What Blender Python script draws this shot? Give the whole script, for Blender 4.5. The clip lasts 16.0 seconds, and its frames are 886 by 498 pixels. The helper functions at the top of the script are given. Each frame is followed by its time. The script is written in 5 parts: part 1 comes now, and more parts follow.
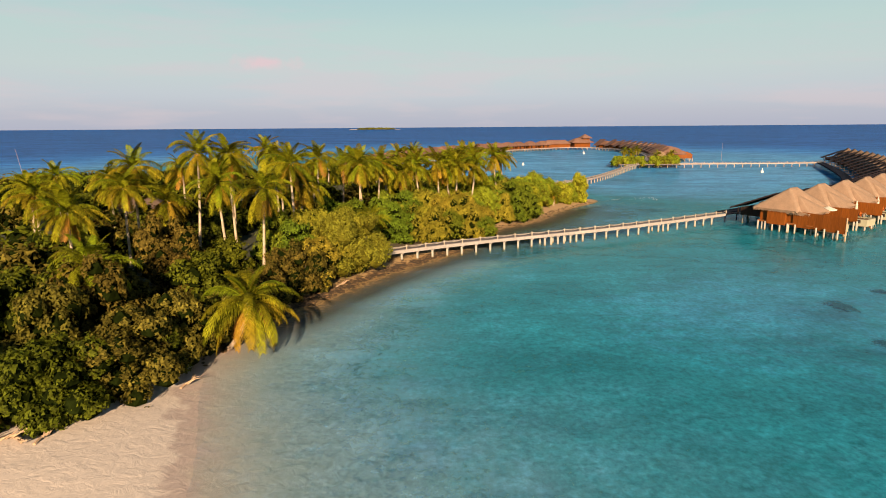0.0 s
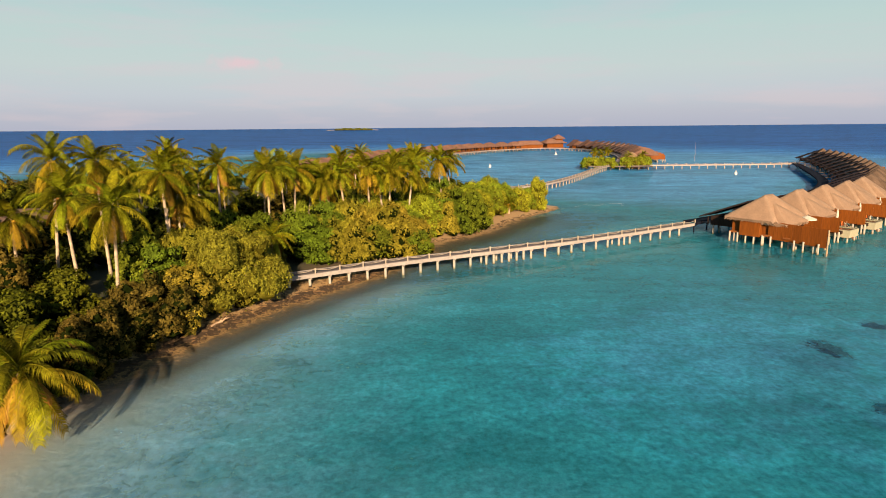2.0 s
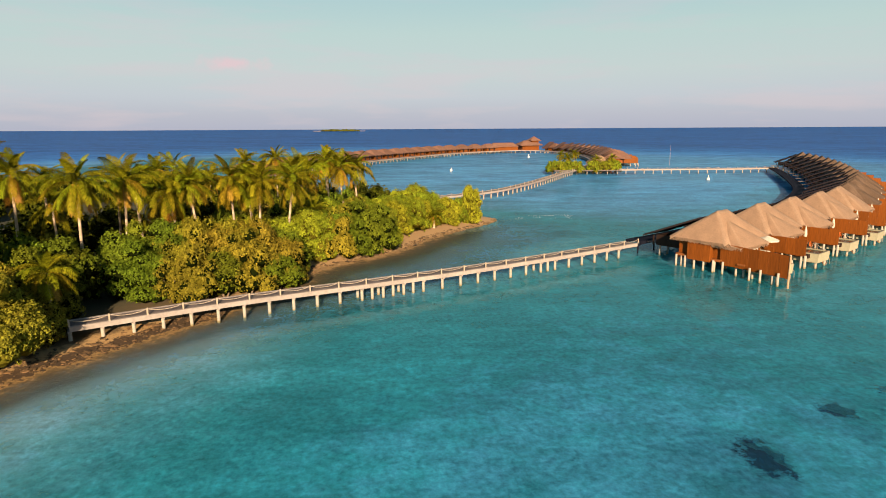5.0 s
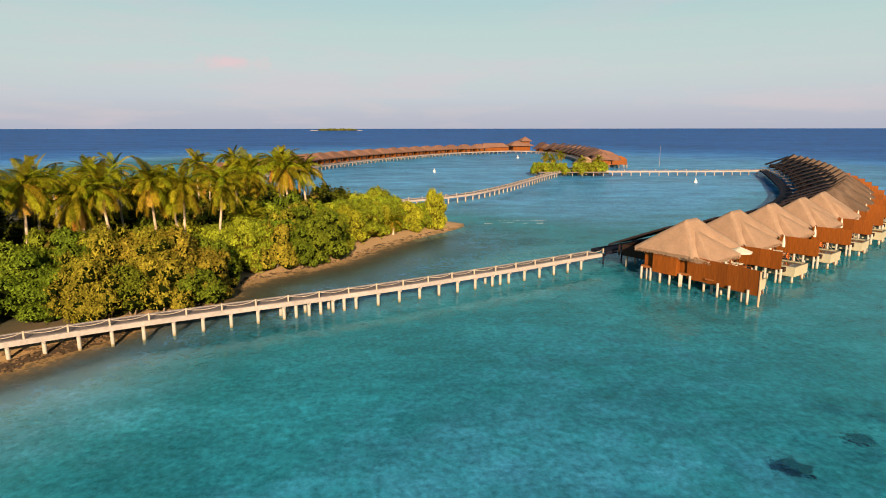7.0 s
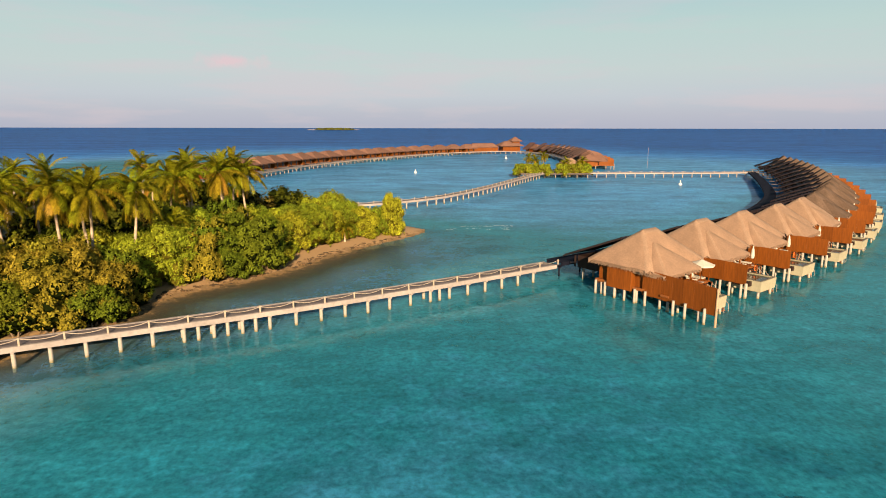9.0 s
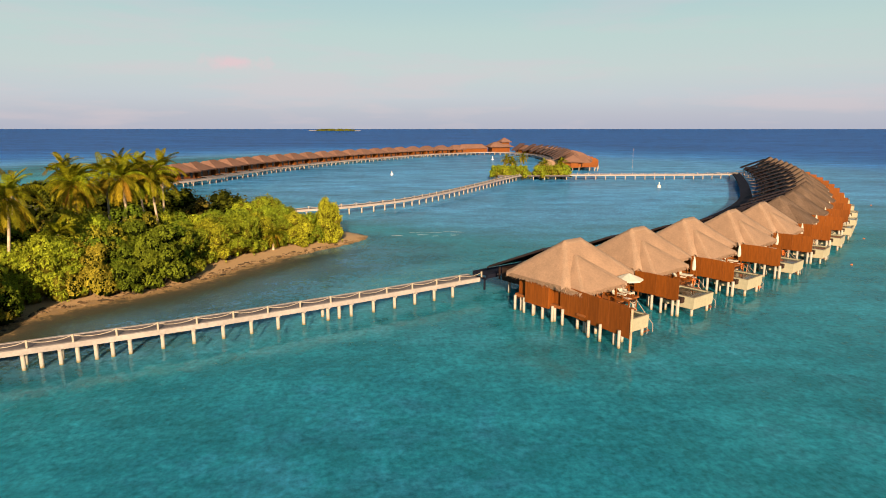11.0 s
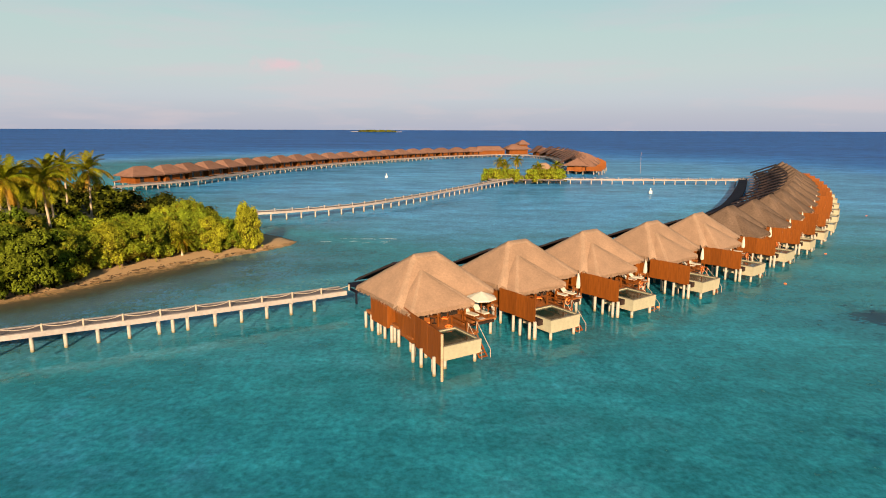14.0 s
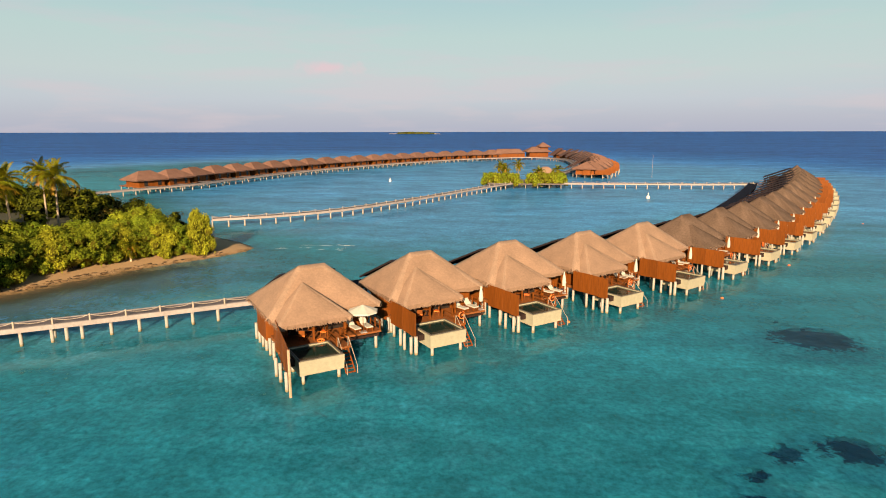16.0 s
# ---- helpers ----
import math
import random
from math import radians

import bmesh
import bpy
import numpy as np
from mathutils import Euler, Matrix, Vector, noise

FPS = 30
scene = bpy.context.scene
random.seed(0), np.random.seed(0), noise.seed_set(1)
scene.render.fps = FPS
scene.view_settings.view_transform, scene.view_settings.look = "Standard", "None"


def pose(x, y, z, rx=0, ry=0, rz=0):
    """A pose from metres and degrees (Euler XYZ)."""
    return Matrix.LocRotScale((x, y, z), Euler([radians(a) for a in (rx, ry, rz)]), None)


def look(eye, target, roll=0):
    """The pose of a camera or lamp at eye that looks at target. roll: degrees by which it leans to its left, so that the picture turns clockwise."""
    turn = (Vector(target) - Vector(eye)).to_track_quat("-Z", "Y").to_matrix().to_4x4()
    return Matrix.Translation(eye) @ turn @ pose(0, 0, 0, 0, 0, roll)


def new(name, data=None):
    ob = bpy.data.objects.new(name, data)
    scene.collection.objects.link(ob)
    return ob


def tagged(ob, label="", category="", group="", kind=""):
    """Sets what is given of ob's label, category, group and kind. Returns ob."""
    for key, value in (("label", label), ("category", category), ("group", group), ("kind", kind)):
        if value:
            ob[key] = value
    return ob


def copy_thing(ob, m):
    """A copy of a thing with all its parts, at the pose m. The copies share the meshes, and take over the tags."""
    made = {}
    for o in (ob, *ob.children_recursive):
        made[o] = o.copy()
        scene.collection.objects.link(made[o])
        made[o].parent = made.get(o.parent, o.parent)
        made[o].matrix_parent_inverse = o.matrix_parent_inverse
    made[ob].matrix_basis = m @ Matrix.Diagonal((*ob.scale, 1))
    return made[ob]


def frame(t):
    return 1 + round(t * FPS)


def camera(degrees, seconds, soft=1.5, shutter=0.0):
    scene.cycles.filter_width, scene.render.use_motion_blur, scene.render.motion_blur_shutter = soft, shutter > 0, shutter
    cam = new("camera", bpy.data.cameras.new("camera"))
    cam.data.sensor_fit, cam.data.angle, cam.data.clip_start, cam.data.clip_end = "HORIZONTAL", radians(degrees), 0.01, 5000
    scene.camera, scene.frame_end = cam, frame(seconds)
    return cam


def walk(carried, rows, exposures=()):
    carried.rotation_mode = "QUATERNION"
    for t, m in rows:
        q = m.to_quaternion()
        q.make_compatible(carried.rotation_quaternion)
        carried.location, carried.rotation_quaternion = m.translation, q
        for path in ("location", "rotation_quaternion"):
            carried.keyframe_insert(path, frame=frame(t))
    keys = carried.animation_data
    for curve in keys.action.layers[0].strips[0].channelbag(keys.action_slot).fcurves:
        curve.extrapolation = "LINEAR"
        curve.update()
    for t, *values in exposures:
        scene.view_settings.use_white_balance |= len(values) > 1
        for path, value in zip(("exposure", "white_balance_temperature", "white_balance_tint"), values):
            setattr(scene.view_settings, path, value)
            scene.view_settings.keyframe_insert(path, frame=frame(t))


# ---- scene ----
cam = camera(71.9, 16.0, soft=1.0)
PATH = [
    (0, (0.79, -3.983, 18.998), (0.756, -2.023, 18.6), -0.4),
    (0.5, (2.223, -0.889, 18.998), (2.204, 1.071, 18.599), -0.4),
    (1, (4.189, 2.818, 18.989), (4.184, 4.778, 18.592), -0.5),
    (1.5, (6.012, 6.243, 18.94), (6.023, 8.203, 18.544), -0.4),
    (2, (8.23, 9.94, 18.876), (8.259, 11.9, 18.479), -0.5),
    (2.5, (10.515, 13.039, 18.742), (10.559, 14.998, 18.345), -0.5),
    (3, (12.809, 16.136, 18.799), (12.866, 18.095, 18.399), -0.4),
    (3.5, (15.312, 19.079, 18.671), (15.37, 21.039, 18.275), -0.4),
    (4, (17.68, 21.713, 18.722), (17.739, 23.673, 18.327), -0.4),
    (4.5, (20.185, 24.494, 18.587), (20.245, 26.455, 18.196), -0.5),
    (5, (22.314, 27.213, 18.671), (22.374, 29.173, 18.278), -0.3),
    (7.5, (30.781, 35.136, 18.729), (30.847, 37.095, 18.335), 0.0),
    (8, (32.486, 36.734, 18.815), (32.554, 38.693, 18.42), 0.1),
    (8.5, (34.414, 38.337, 18.906), (34.483, 40.296, 18.51), 0.2),
    (9, (36.473, 39.837, 18.852), (36.542, 41.796, 18.457), 0.1),
    (11.5, (49.779, 46.982, 18.826), (49.829, 48.943, 18.434), -0.0),
    (12, (52.499, 47.997, 18.729), (52.53, 49.958, 18.338), 0.1),
    (12.5, (55.667, 48.882, 18.752), (55.673, 50.843, 18.361), 0.0),
    (13, (58.991, 49.404, 18.831), (58.97, 51.366, 18.441), 0.2),
    (13.5, (62.622, 49.948, 18.932), (62.571, 51.91, 18.544), 0.3),
    (14, (66.314, 50.465, 19.147), (66.231, 52.425, 18.758), 0.2),
    (14.5, (70.064, 51.213, 19.135), (69.949, 53.171, 18.749), 0.0),
    (15, (73.58, 51.822, 19.342), (73.432, 53.779, 18.956), 0.2),
    (15.5, (77.215, 52.332, 19.663), (77.032, 54.285, 19.276), 0.1),
    (16, (80.64, 52.75, 19.955), (80.426, 54.701, 19.571), -0.1),
]
walk(cam, [(t, look(eye, target, roll)) for t, eye, target, roll in PATH])

# ---- light ----
SUN_AZ, SUN_EL = 178.0, 19.0            # clockwise from +y, and above the horizon
world = bpy.data.worlds.new("evening_sky")
scene.world = world
world.use_nodes = True
wn, wl = world.node_tree.nodes, world.node_tree.links
wn.clear()
sky = wn.new("ShaderNodeTexSky")
sky.sky_type, sky.sun_disc = "NISHITA", False
sky.sun_elevation, sky.sun_rotation = radians(SUN_EL), radians(SUN_AZ)
sky.air_density, sky.dust_density, sky.ozone_density = 1.0, 1.2, 1.5
coord = wn.new("ShaderNodeTexCoord")
sep = wn.new("ShaderNodeSeparateXYZ")
wl.new(coord.outputs["Generated"], sep.inputs[0])
band = wn.new("ShaderNodeValToRGB")      # haze near the horizon, pale blue-green higher up
el = band.color_ramp.elements
el[0].position, el[0].color = 0.0, (0.55, 0.57, 0.69, 1)
el[1].position, el[1].color = 1.0, (0.022, 0.065, 0.14, 1)
for p, c in ((0.018, (0.58, 0.60, 0.70)), (0.045, (0.63, 0.68, 0.75)), (0.085, (0.65, 0.74, 0.73)), (0.14, (0.60, 0.76, 0.72)), (0.19, (0.51, 0.72, 0.72)), (0.30, (0.34, 0.55, 0.60)), (0.42, (0.19, 0.35, 0.42))):
    el.new(p).color = (*c, 1)
wl.new(sep.outputs["Z"], band.inputs[0])
# thin pink clouds, stretched along the horizon
cmap = wn.new("ShaderNodeMapping")
cmap.inputs["Scale"].default_value = (2.6, 2.6, 17.0)
cmap.inputs["Location"].default_value = (0.75, 0.2, 0.35)
wl.new(coord.outputs["Generated"], cmap.inputs["Vector"])
cn = wn.new("ShaderNodeTexNoise")
cn.inputs["Scale"].default_value, cn.inputs["Detail"].default_value, cn.inputs["Roughness"].default_value = 1.6, 6.0, 0.55
wl.new(cmap.outputs[0], cn.inputs["Vector"])
cr = wn.new("ShaderNodeMapRange")
cr.inputs[1].default_value, cr.inputs[2].default_value, cr.inputs[3].default_value, cr.inputs[4].default_value = 0.50, 0.66, 0.0, 0.58
wl.new(cn.outputs[0], cr.inputs[0])
low = wn.new("ShaderNodeMapRange")
low.inputs[1].default_value, low.inputs[2].default_value, low.inputs[3].default_value, low.inputs[4].default_value = 0.03, 0.24, 1.0, 0.25
wl.new(sep.outputs["Z"], low.inputs[0])
cm = wn.new("ShaderNodeMath")
cm.operation = "MULTIPLY"
wl.new(cr.outputs[0], cm.inputs[0]), wl.new(low.outputs[0], cm.inputs[1])
# the one small pink cloud
away = wn.new("ShaderNodeVectorMath")
away.operation = "SUBTRACT"
away.inputs[1].default_value = (-0.283, 0.955, 0.094)
wl.new(coord.outputs["Generated"], away.inputs[0])
squash = wn.new("ShaderNodeVectorMath")
squash.operation = "MULTIPLY"
squash.inputs[1].default_value = (23.0, 23.0, 105.0)
wl.new(away.outputs[0], squash.inputs[0])
wob = wn.new("ShaderNodeTexNoise")
wob.inputs["Scale"].default_value, wob.inputs["Detail"].default_value = 40.0, 5.0
wl.new(coord.outputs["Generated"], wob.inputs["Vector"])
leng = wn.new("ShaderNodeVectorMath")
leng.operation = "LENGTH"
wl.new(squash.outputs[0], leng.inputs[0])
ragged = wn.new("ShaderNodeMath")
ragged.operation = "MULTIPLY_ADD"
ragged.inputs[1].default_value = 2.2
wl.new(wob.outputs[0], ragged.inputs[0]), wl.new(leng.outputs["Value"], ragged.inputs[2])
puff = wn.new("ShaderNodeMapRange")
puff.inputs[1].default_value, puff.inputs[2].default_value, puff.inputs[3].default_value, puff.inputs[4].default_value = 1.4, 2.3, 1.0, 0.0
wl.new(ragged.outputs[0], puff.inputs[0])
mixc, mixp = wn.new("ShaderNodeMixRGB"), wn.new("ShaderNodeMixRGB")
mixc.inputs[2].default_value, mixp.inputs[2].default_value = (0.77, 0.67, 0.72, 1), (0.88, 0.67, 0.70, 1)
wl.new(cm.outputs[0], mixc.inputs[0]), wl.new(band.outputs[0], mixc.inputs[1])
wl.new(puff.outputs[0], mixp.inputs[0]), wl.new(mixc.outputs[0], mixp.inputs[1])
bg1, bg2, addw = wn.new("ShaderNodeBackground"), wn.new("ShaderNodeBackground"), wn.new("ShaderNodeAddShader")
wl.new(sky.outputs[0], bg1.inputs[0]), wl.new(mixp.outputs[0], bg2.inputs[0])
bg1.inputs[1].default_value, bg2.inputs[1].default_value = 0.004, 0.297
wl.new(bg1.outputs[0], addw.inputs[0]), wl.new(bg2.outputs[0], addw.inputs[1])
wo = wn.new("ShaderNodeOutputWorld")
wl.new(addw.outputs[0], wo.inputs[0])

sun = new("sun", bpy.data.lights.new("sun", "SUN"))
sun.data.energy, sun.data.angle, sun.data.color = 5.0, radians(0.6), (1.0, 0.74, 0.44)
az, el = radians(SUN_AZ), radians(SUN_EL)
SUN_DIR = Vector((math.sin(az) * math.cos(el), math.cos(az) * math.cos(el), math.sin(el)))
sun.matrix_basis = look(SUN_DIR * 300, (0, 0, 0))
scene.view_settings.exposure = 1.42


# ---- materials ----
def fill_ramp(node, stops):
    """Colours at places on a colour ramp."""
    el = node.color_ramp.elements
    el[0].position, el[0].color = stops[0][0], (*stops[0][1], 1)
    el[1].position, el[1].color = stops[-1][0], (*stops[-1][1], 1)
    for p, c in stops[1:-1]:
        e = el.new(p)
        e.color = (*c, 1)


def material(name, colour, rough=0.8, scale=1.0, vary=0.25, bump=0.3, metal=0.0, stretch=(1, 1, 1), colour2=None, detail=0.0, random_hue=0.0, random_value=0.0, translucent=0.0, spec=0.5, coords="Object", island=0.0):
    """A surface with broad stains and fine grain. scale: grains a metre."""
    m = bpy.data.materials.new(name)
    m.use_nodes = True
    n, l = m.node_tree.nodes, m.node_tree.links
    b = n["Principled BSDF"]
    b.inputs["Roughness"].default_value, b.inputs["Metallic"].default_value, b.inputs["Specular IOR Level"].default_value = rough, metal, spec
    tc = n.new("ShaderNodeTexCoord")
    mp = n.new("ShaderNodeMapping")
    mp.inputs["Scale"].default_value = stretch
    l.new(tc.outputs[coords], mp.inputs["Vector"])
    fine, broad = n.new("ShaderNodeTexNoise"), n.new("ShaderNodeTexNoise")
    fine.inputs["Scale"].default_value, fine.inputs["Detail"].default_value, fine.inputs["Roughness"].default_value = scale, 6.0, 0.65
    broad.inputs["Scale"].default_value, broad.inputs["Detail"].default_value = scale * 0.11, 3.0
    for x in (fine, broad):
        l.new(mp.outputs[0], x.inputs["Vector"])
    r1 = n.new("ShaderNodeValToRGB")
    c2 = colour2 or tuple(max(0.0, c * (1 - vary)) for c in colour)
    c3 = tuple(min(1.0, c * (1 + vary)) for c in colour)
    r1.color_ramp.elements[0].position, r1.color_ramp.elements[0].color = 0.32, (*c2, 1)
    r1.color_ramp.elements[1].position, r1.color_ramp.elements[1].color = 0.68, (*c3, 1)
    l.new(fine.outputs[0], r1.inputs[0])
    r2 = n.new("ShaderNodeMapRange")
    r2.inputs[1].default_value, r2.inputs[2].default_value, r2.inputs[3].default_value, r2.inputs[4].default_value = 0.3, 0.7, 1 - vary * 0.9, 1 + vary * 0.6
    l.new(broad.outputs[0], r2.inputs[0])
    mul = n.new("ShaderNodeVectorMath")
    mul.operation = "SCALE"
    l.new(r1.outputs[0], mul.inputs[0]), l.new(r2.outputs[0], mul.inputs["Scale"])
    last = mul.outputs[0]
    if random_hue or random_value:
        oi, hs = n.new("ShaderNodeObjectInfo"), n.new("ShaderNodeHueSaturation")
        a, v = n.new("ShaderNodeMapRange"), n.new("ShaderNodeMapRange")
        a.inputs[3].default_value, a.inputs[4].default_value = 0.5 - random_hue, 0.5 + random_hue
        v.inputs[3].default_value, v.inputs[4].default_value = 1 - random_value, 1 + random_value
        wave = n.new("ShaderNodeMath")
        wave.operation = "PINGPONG"
        wave.inputs[1].default_value = 0.13
        l.new(oi.outputs["Random"], wave.inputs[0])
        v.inputs[2].default_value = 0.13
        l.new(oi.outputs["Random"], a.inputs[0]), l.new(wave.outputs[0], v.inputs[0])
        l.new(a.outputs[0], hs.inputs["Hue"]), l.new(v.outputs[0], hs.inputs["Value"]), l.new(last, hs.inputs["Color"])
        last = hs.outputs[0]
    if island:                               # each leaf a little lighter or darker
        geo, ir, im = n.new("ShaderNodeNewGeometry"), n.new("ShaderNodeMapRange"), n.new("ShaderNodeVectorMath")
        im.operation = "SCALE"
        ir.inputs[3].default_value, ir.inputs[4].default_value = 1 - island, 1 + island
        l.new(geo.outputs["Random Per Island"], ir.inputs[0]), l.new(last, im.inputs[0]), l.new(ir.outputs[0], im.inputs["Scale"])
        last = im.outputs[0]
    l.new(last, b.inputs["Base Color"])
    if bump:
        bp = n.new("ShaderNodeBump")
        bp.inputs["Strength"].default_value, bp.inputs["Distance"].default_value = bump, 0.3 / max(scale, 0.3)
        l.new(fine.outputs[0], bp.inputs["Height"]), l.new(bp.outputs[0], b.inputs["Normal"])
    if translucent:
        tr, mx = n.new("ShaderNodeBsdfTranslucent"), n.new("ShaderNodeMixShader")
        mx.inputs[0].default_value = translucent
        l.new(last, tr.inputs["Color"])
        l.new(b.outputs[0], mx.inputs[1]), l.new(tr.outputs[0], mx.inputs[2])
        l.new(mx.outputs[0], n["Material Output"].inputs["Surface"])
    return m


THATCH = material("new_thatch", (0.218, 0.134, 0.092), 0.95, 5.0, 0.15, 0.5, random_value=0.08)
THATCH_CAP = material("thatch_hip_cap", (0.245, 0.158, 0.112), 0.95, 5.0, 0.16, 0.5)
THATCH_OLD = material("weathered_thatch", (0.106, 0.070, 0.053), 0.95, 4.0, 0.24, 0.6, random_value=0.12, spec=0.1)
THATCH_FAR = material("brown_thatch", (0.160, 0.086, 0.066), 0.95, 5.0, 0.18, 0.5, random_value=0.10, spec=0.1)
WOOD = material("oiled_red_timber", (0.150, 0.041, 0.005), 0.6, 7.0, 0.20, 0.25, stretch=(1, 1, 0.12), random_value=0.14, spec=0.15)
WOOD_DARK = material("dark_timber", (0.026, 0.015, 0.013), 0.6, 8.0, 0.30, 0.3, stretch=(1, 1, 0.15), spec=0.1)
DECKWOOD = material("terrace_decking", (0.20, 0.068, 0.020), 0.65, 9.0, 0.30, 0.35, stretch=(1, 0.15, 1), spec=0.2)
GREYWOOD = material("grey_walkway_planks", (0.112, 0.090, 0.098), 0.85, 7.0, 0.30, 0.5, stretch=(1, 1, 1))
# dark walkway timber, with the villas' shade put into its colour as well
SHADEWALK = material("shade_dark_walkway", (0.009, 0.010, 0.020), 0.85, 7.0, 0.3, 0.4, spec=0.04)
FINROOF = material("red_brown_shingles", (0.060, 0.026, 0.022), 0.9, 5.0, 0.3, 0.5)
# dark shingles, lowered further to paint the shade on the entrance roofs
ENTRYROOF = material("shade_dark_shingle_roof", (0.013, 0.012, 0.020), 0.9, 5.0, 0.35, 0.6, spec=0.05)
CONCRETE = material("pale_concrete", (0.262, 0.226, 0.222), 0.85, 3.0, 0.16, 0.25)
PILE = material("white_painted_concrete", (0.29, 0.265, 0.24), 0.8, 4.0, 0.2, 0.25)
pn, pl = PILE.node_tree.nodes, PILE.node_tree.links        # algae in the splash zone
pz, pxyz = pn.new("ShaderNodeNewGeometry"), pn.new("ShaderNodeSeparateXYZ")
pl.new(pz.outputs["Position"], pxyz.inputs[0])
pnoise = pn.new("ShaderNodeTexNoise")
pnoise.inputs["Scale"].default_value = 3.0
pl.new(pz.outputs["Position"], pnoise.inputs["Vector"])
psum = pn.new("ShaderNodeMath")
psum.operation = "MULTIPLY_ADD"
psum.inputs[1].default_value = -0.5
pl.new(pnoise.outputs[0], psum.inputs[0]), pl.new(pxyz.outputs["Z"], psum.inputs[2])
prange = pn.new("ShaderNodeMapRange")
prange.inputs[1].default_value, prange.inputs[2].default_value, prange.inputs[3].default_value, prange.inputs[4].default_value = -0.18, 0.02, 0.9, 0.0
pl.new(psum.outputs[0], prange.inputs[0])
pmix = pn.new("ShaderNodeMixRGB")
pmix.inputs[2].default_value = (0.17, 0.13, 0.06, 1)
pb = pn["Principled BSDF"]
pl.new(pb.inputs["Base Color"].links[0].from_socket, pmix.inputs[1]), pl.new(prange.outputs[0], pmix.inputs[0]), pl.new(pmix.outputs[0], pb.inputs["Base Color"])
CREAM = material("cream_render", (0.295, 0.265, 0.192), 0.75, 2.5, 0.12, 0.12)
FABRIC = material("white_canvas", (0.42, 0.395, 0.355), 0.9, 12.0, 0.08, 0.15)
ORANGE = material("orange_plastic", (0.75, 0.16, 0.03), 0.4, 4.0, 0.1, 0.0)
ROPE = material("rope", (0.33, 0.27, 0.22), 0.95, 20.0, 0.2, 0.2)
WHITE = material("white_paint", (0.55, 0.54, 0.52), 0.5, 4.0, 0.08, 0.05)
GLASS_AND_SHADE = material("glass_and_opening_shade", (0.02, 0.016, 0.014), 0.25, 3.0, 0.2, 0.0)
TRUNK = material("palm_bark", (0.36, 0.27, 0.20), 0.9, 6.0, 0.35, 0.6, stretch=(1, 1, 3))
BARK = material("grey_bark", (0.16, 0.115, 0.08), 0.9, 7.0, 0.35, 0.6)
FROND = material("palm_leaf", (0.096, 0.100, 0.004), 0.7, 3.0, 0.40, 0.0, random_hue=0.03, random_value=0.55, translucent=0.10, spec=0.03, island=0.45)
# low fronds: yellowed by age, with golden sunlight put into the colour too
FROND_LOW = material("yellowing_sunlit_palm_leaf", (0.138, 0.115, 0.006), 0.7, 3.0, 0.40, 0.0, random_hue=0.03, random_value=0.45, translucent=0.10, spec=0.03, island=0.4)
FROND_OLD = material("dying_palm_leaf", (0.29, 0.150, 0.015), 0.6, 3.0, 0.35, 0.0, random_hue=0.02, random_value=0.25, translucent=0.2, spec=0.2, island=0.2)
LEAF_A = material("dark_green_leaf", (0.108, 0.140, 0.010), 0.7, 1.3, 0.40, 0.0, random_hue=0.02, random_value=0.20, translucent=0.18, spec=0.06, island=0.4)
LEAF_B = material("yellow_green_leaf", (0.205, 0.226, 0.014), 0.7, 1.3, 0.40, 0.0, random_hue=0.02, random_value=0.20, translucent=0.18, spec=0.06, island=0.4)
LEAF_D = material("bright_green_leaf", (0.168, 0.206, 0.014), 0.7, 1.3, 0.40, 0.0, random_hue=0.02, random_value=0.20, translucent=0.18, spec=0.06, island=0.4)
# fill of the bright bushes: inner shade put into the colour
CORE_B = material("painted_green_shade_core", (0.080, 0.070, 0.008), 1.0, 3.0, 0.5, 0.8, spec=0.0)
LEAF_C = material("olive_leaf", (0.188, 0.158, 0.015), 0.7, 1.3, 0.40, 0.0, random_hue=0.02, random_value=0.20, translucent=0.18, spec=0.06, island=0.4)
LEAF_E = material("deep_green_leaf", (0.060, 0.064, 0.004), 0.7, 1.3, 0.45, 0.0, random_hue=0.02, random_value=0.25, translucent=0.12, spec=0.06, island=0.5)
LEAF_F = material("brown_olive_leaf", (0.086, 0.067, 0.011), 0.7, 1.3, 0.45, 0.0, random_hue=0.02, random_value=0.25, translucent=0.12, spec=0.04, island=0.5)
LEAF_G = material("olive_green_leaf", (0.150, 0.134, 0.013), 0.7, 1.3, 0.40, 0.0, random_hue=0.02, random_value=0.20, translucent=0.18, spec=0.06, island=0.4)
# near-black fill of the darker bushes: deep shade put into the colour
CORE = material("painted_shade_core", (0.007, 0.010, 0.002), 1.0, 3.0, 0.4, 0.6, spec=0.0)
ROCK = material("brown_beach_rock", (0.085, 0.046, 0.019), 0.85, 4.0, 0.4, 0.6, island=0.7)
CORAL = material("dark_coral", (0.002, 0.012, 0.034), 1.0, 1.5, 0.5, 0.8, spec=0.0)
DRIFT = material("driftwood", (0.36, 0.24, 0.16), 0.9, 8.0, 0.3, 0.4)


# ---- mesh helpers ----
def mesh_of(name, bm, mat, smooth=False):
    me = bpy.data.meshes.new(name)
    bm.to_mesh(me)
    bm.free()
    me.materials.append(mat)
    if smooth:
        me.shade_smooth()
    return me


def part(name, bm, mat, parent, label="", smooth=False):
    ob = new(name, mesh_of(name, bm, mat, smooth) if isinstance(bm, bmesh.types.BMesh) else bm)
    ob.parent = parent
    return tagged(ob, label)


def thing(name, label, category, group="", kind="", at=None):
    ob = tagged(new(name), label, category, group, kind)
    ob.empty_display_size = 0.2
    if at is not None:
        ob.matrix_basis = at
    return ob


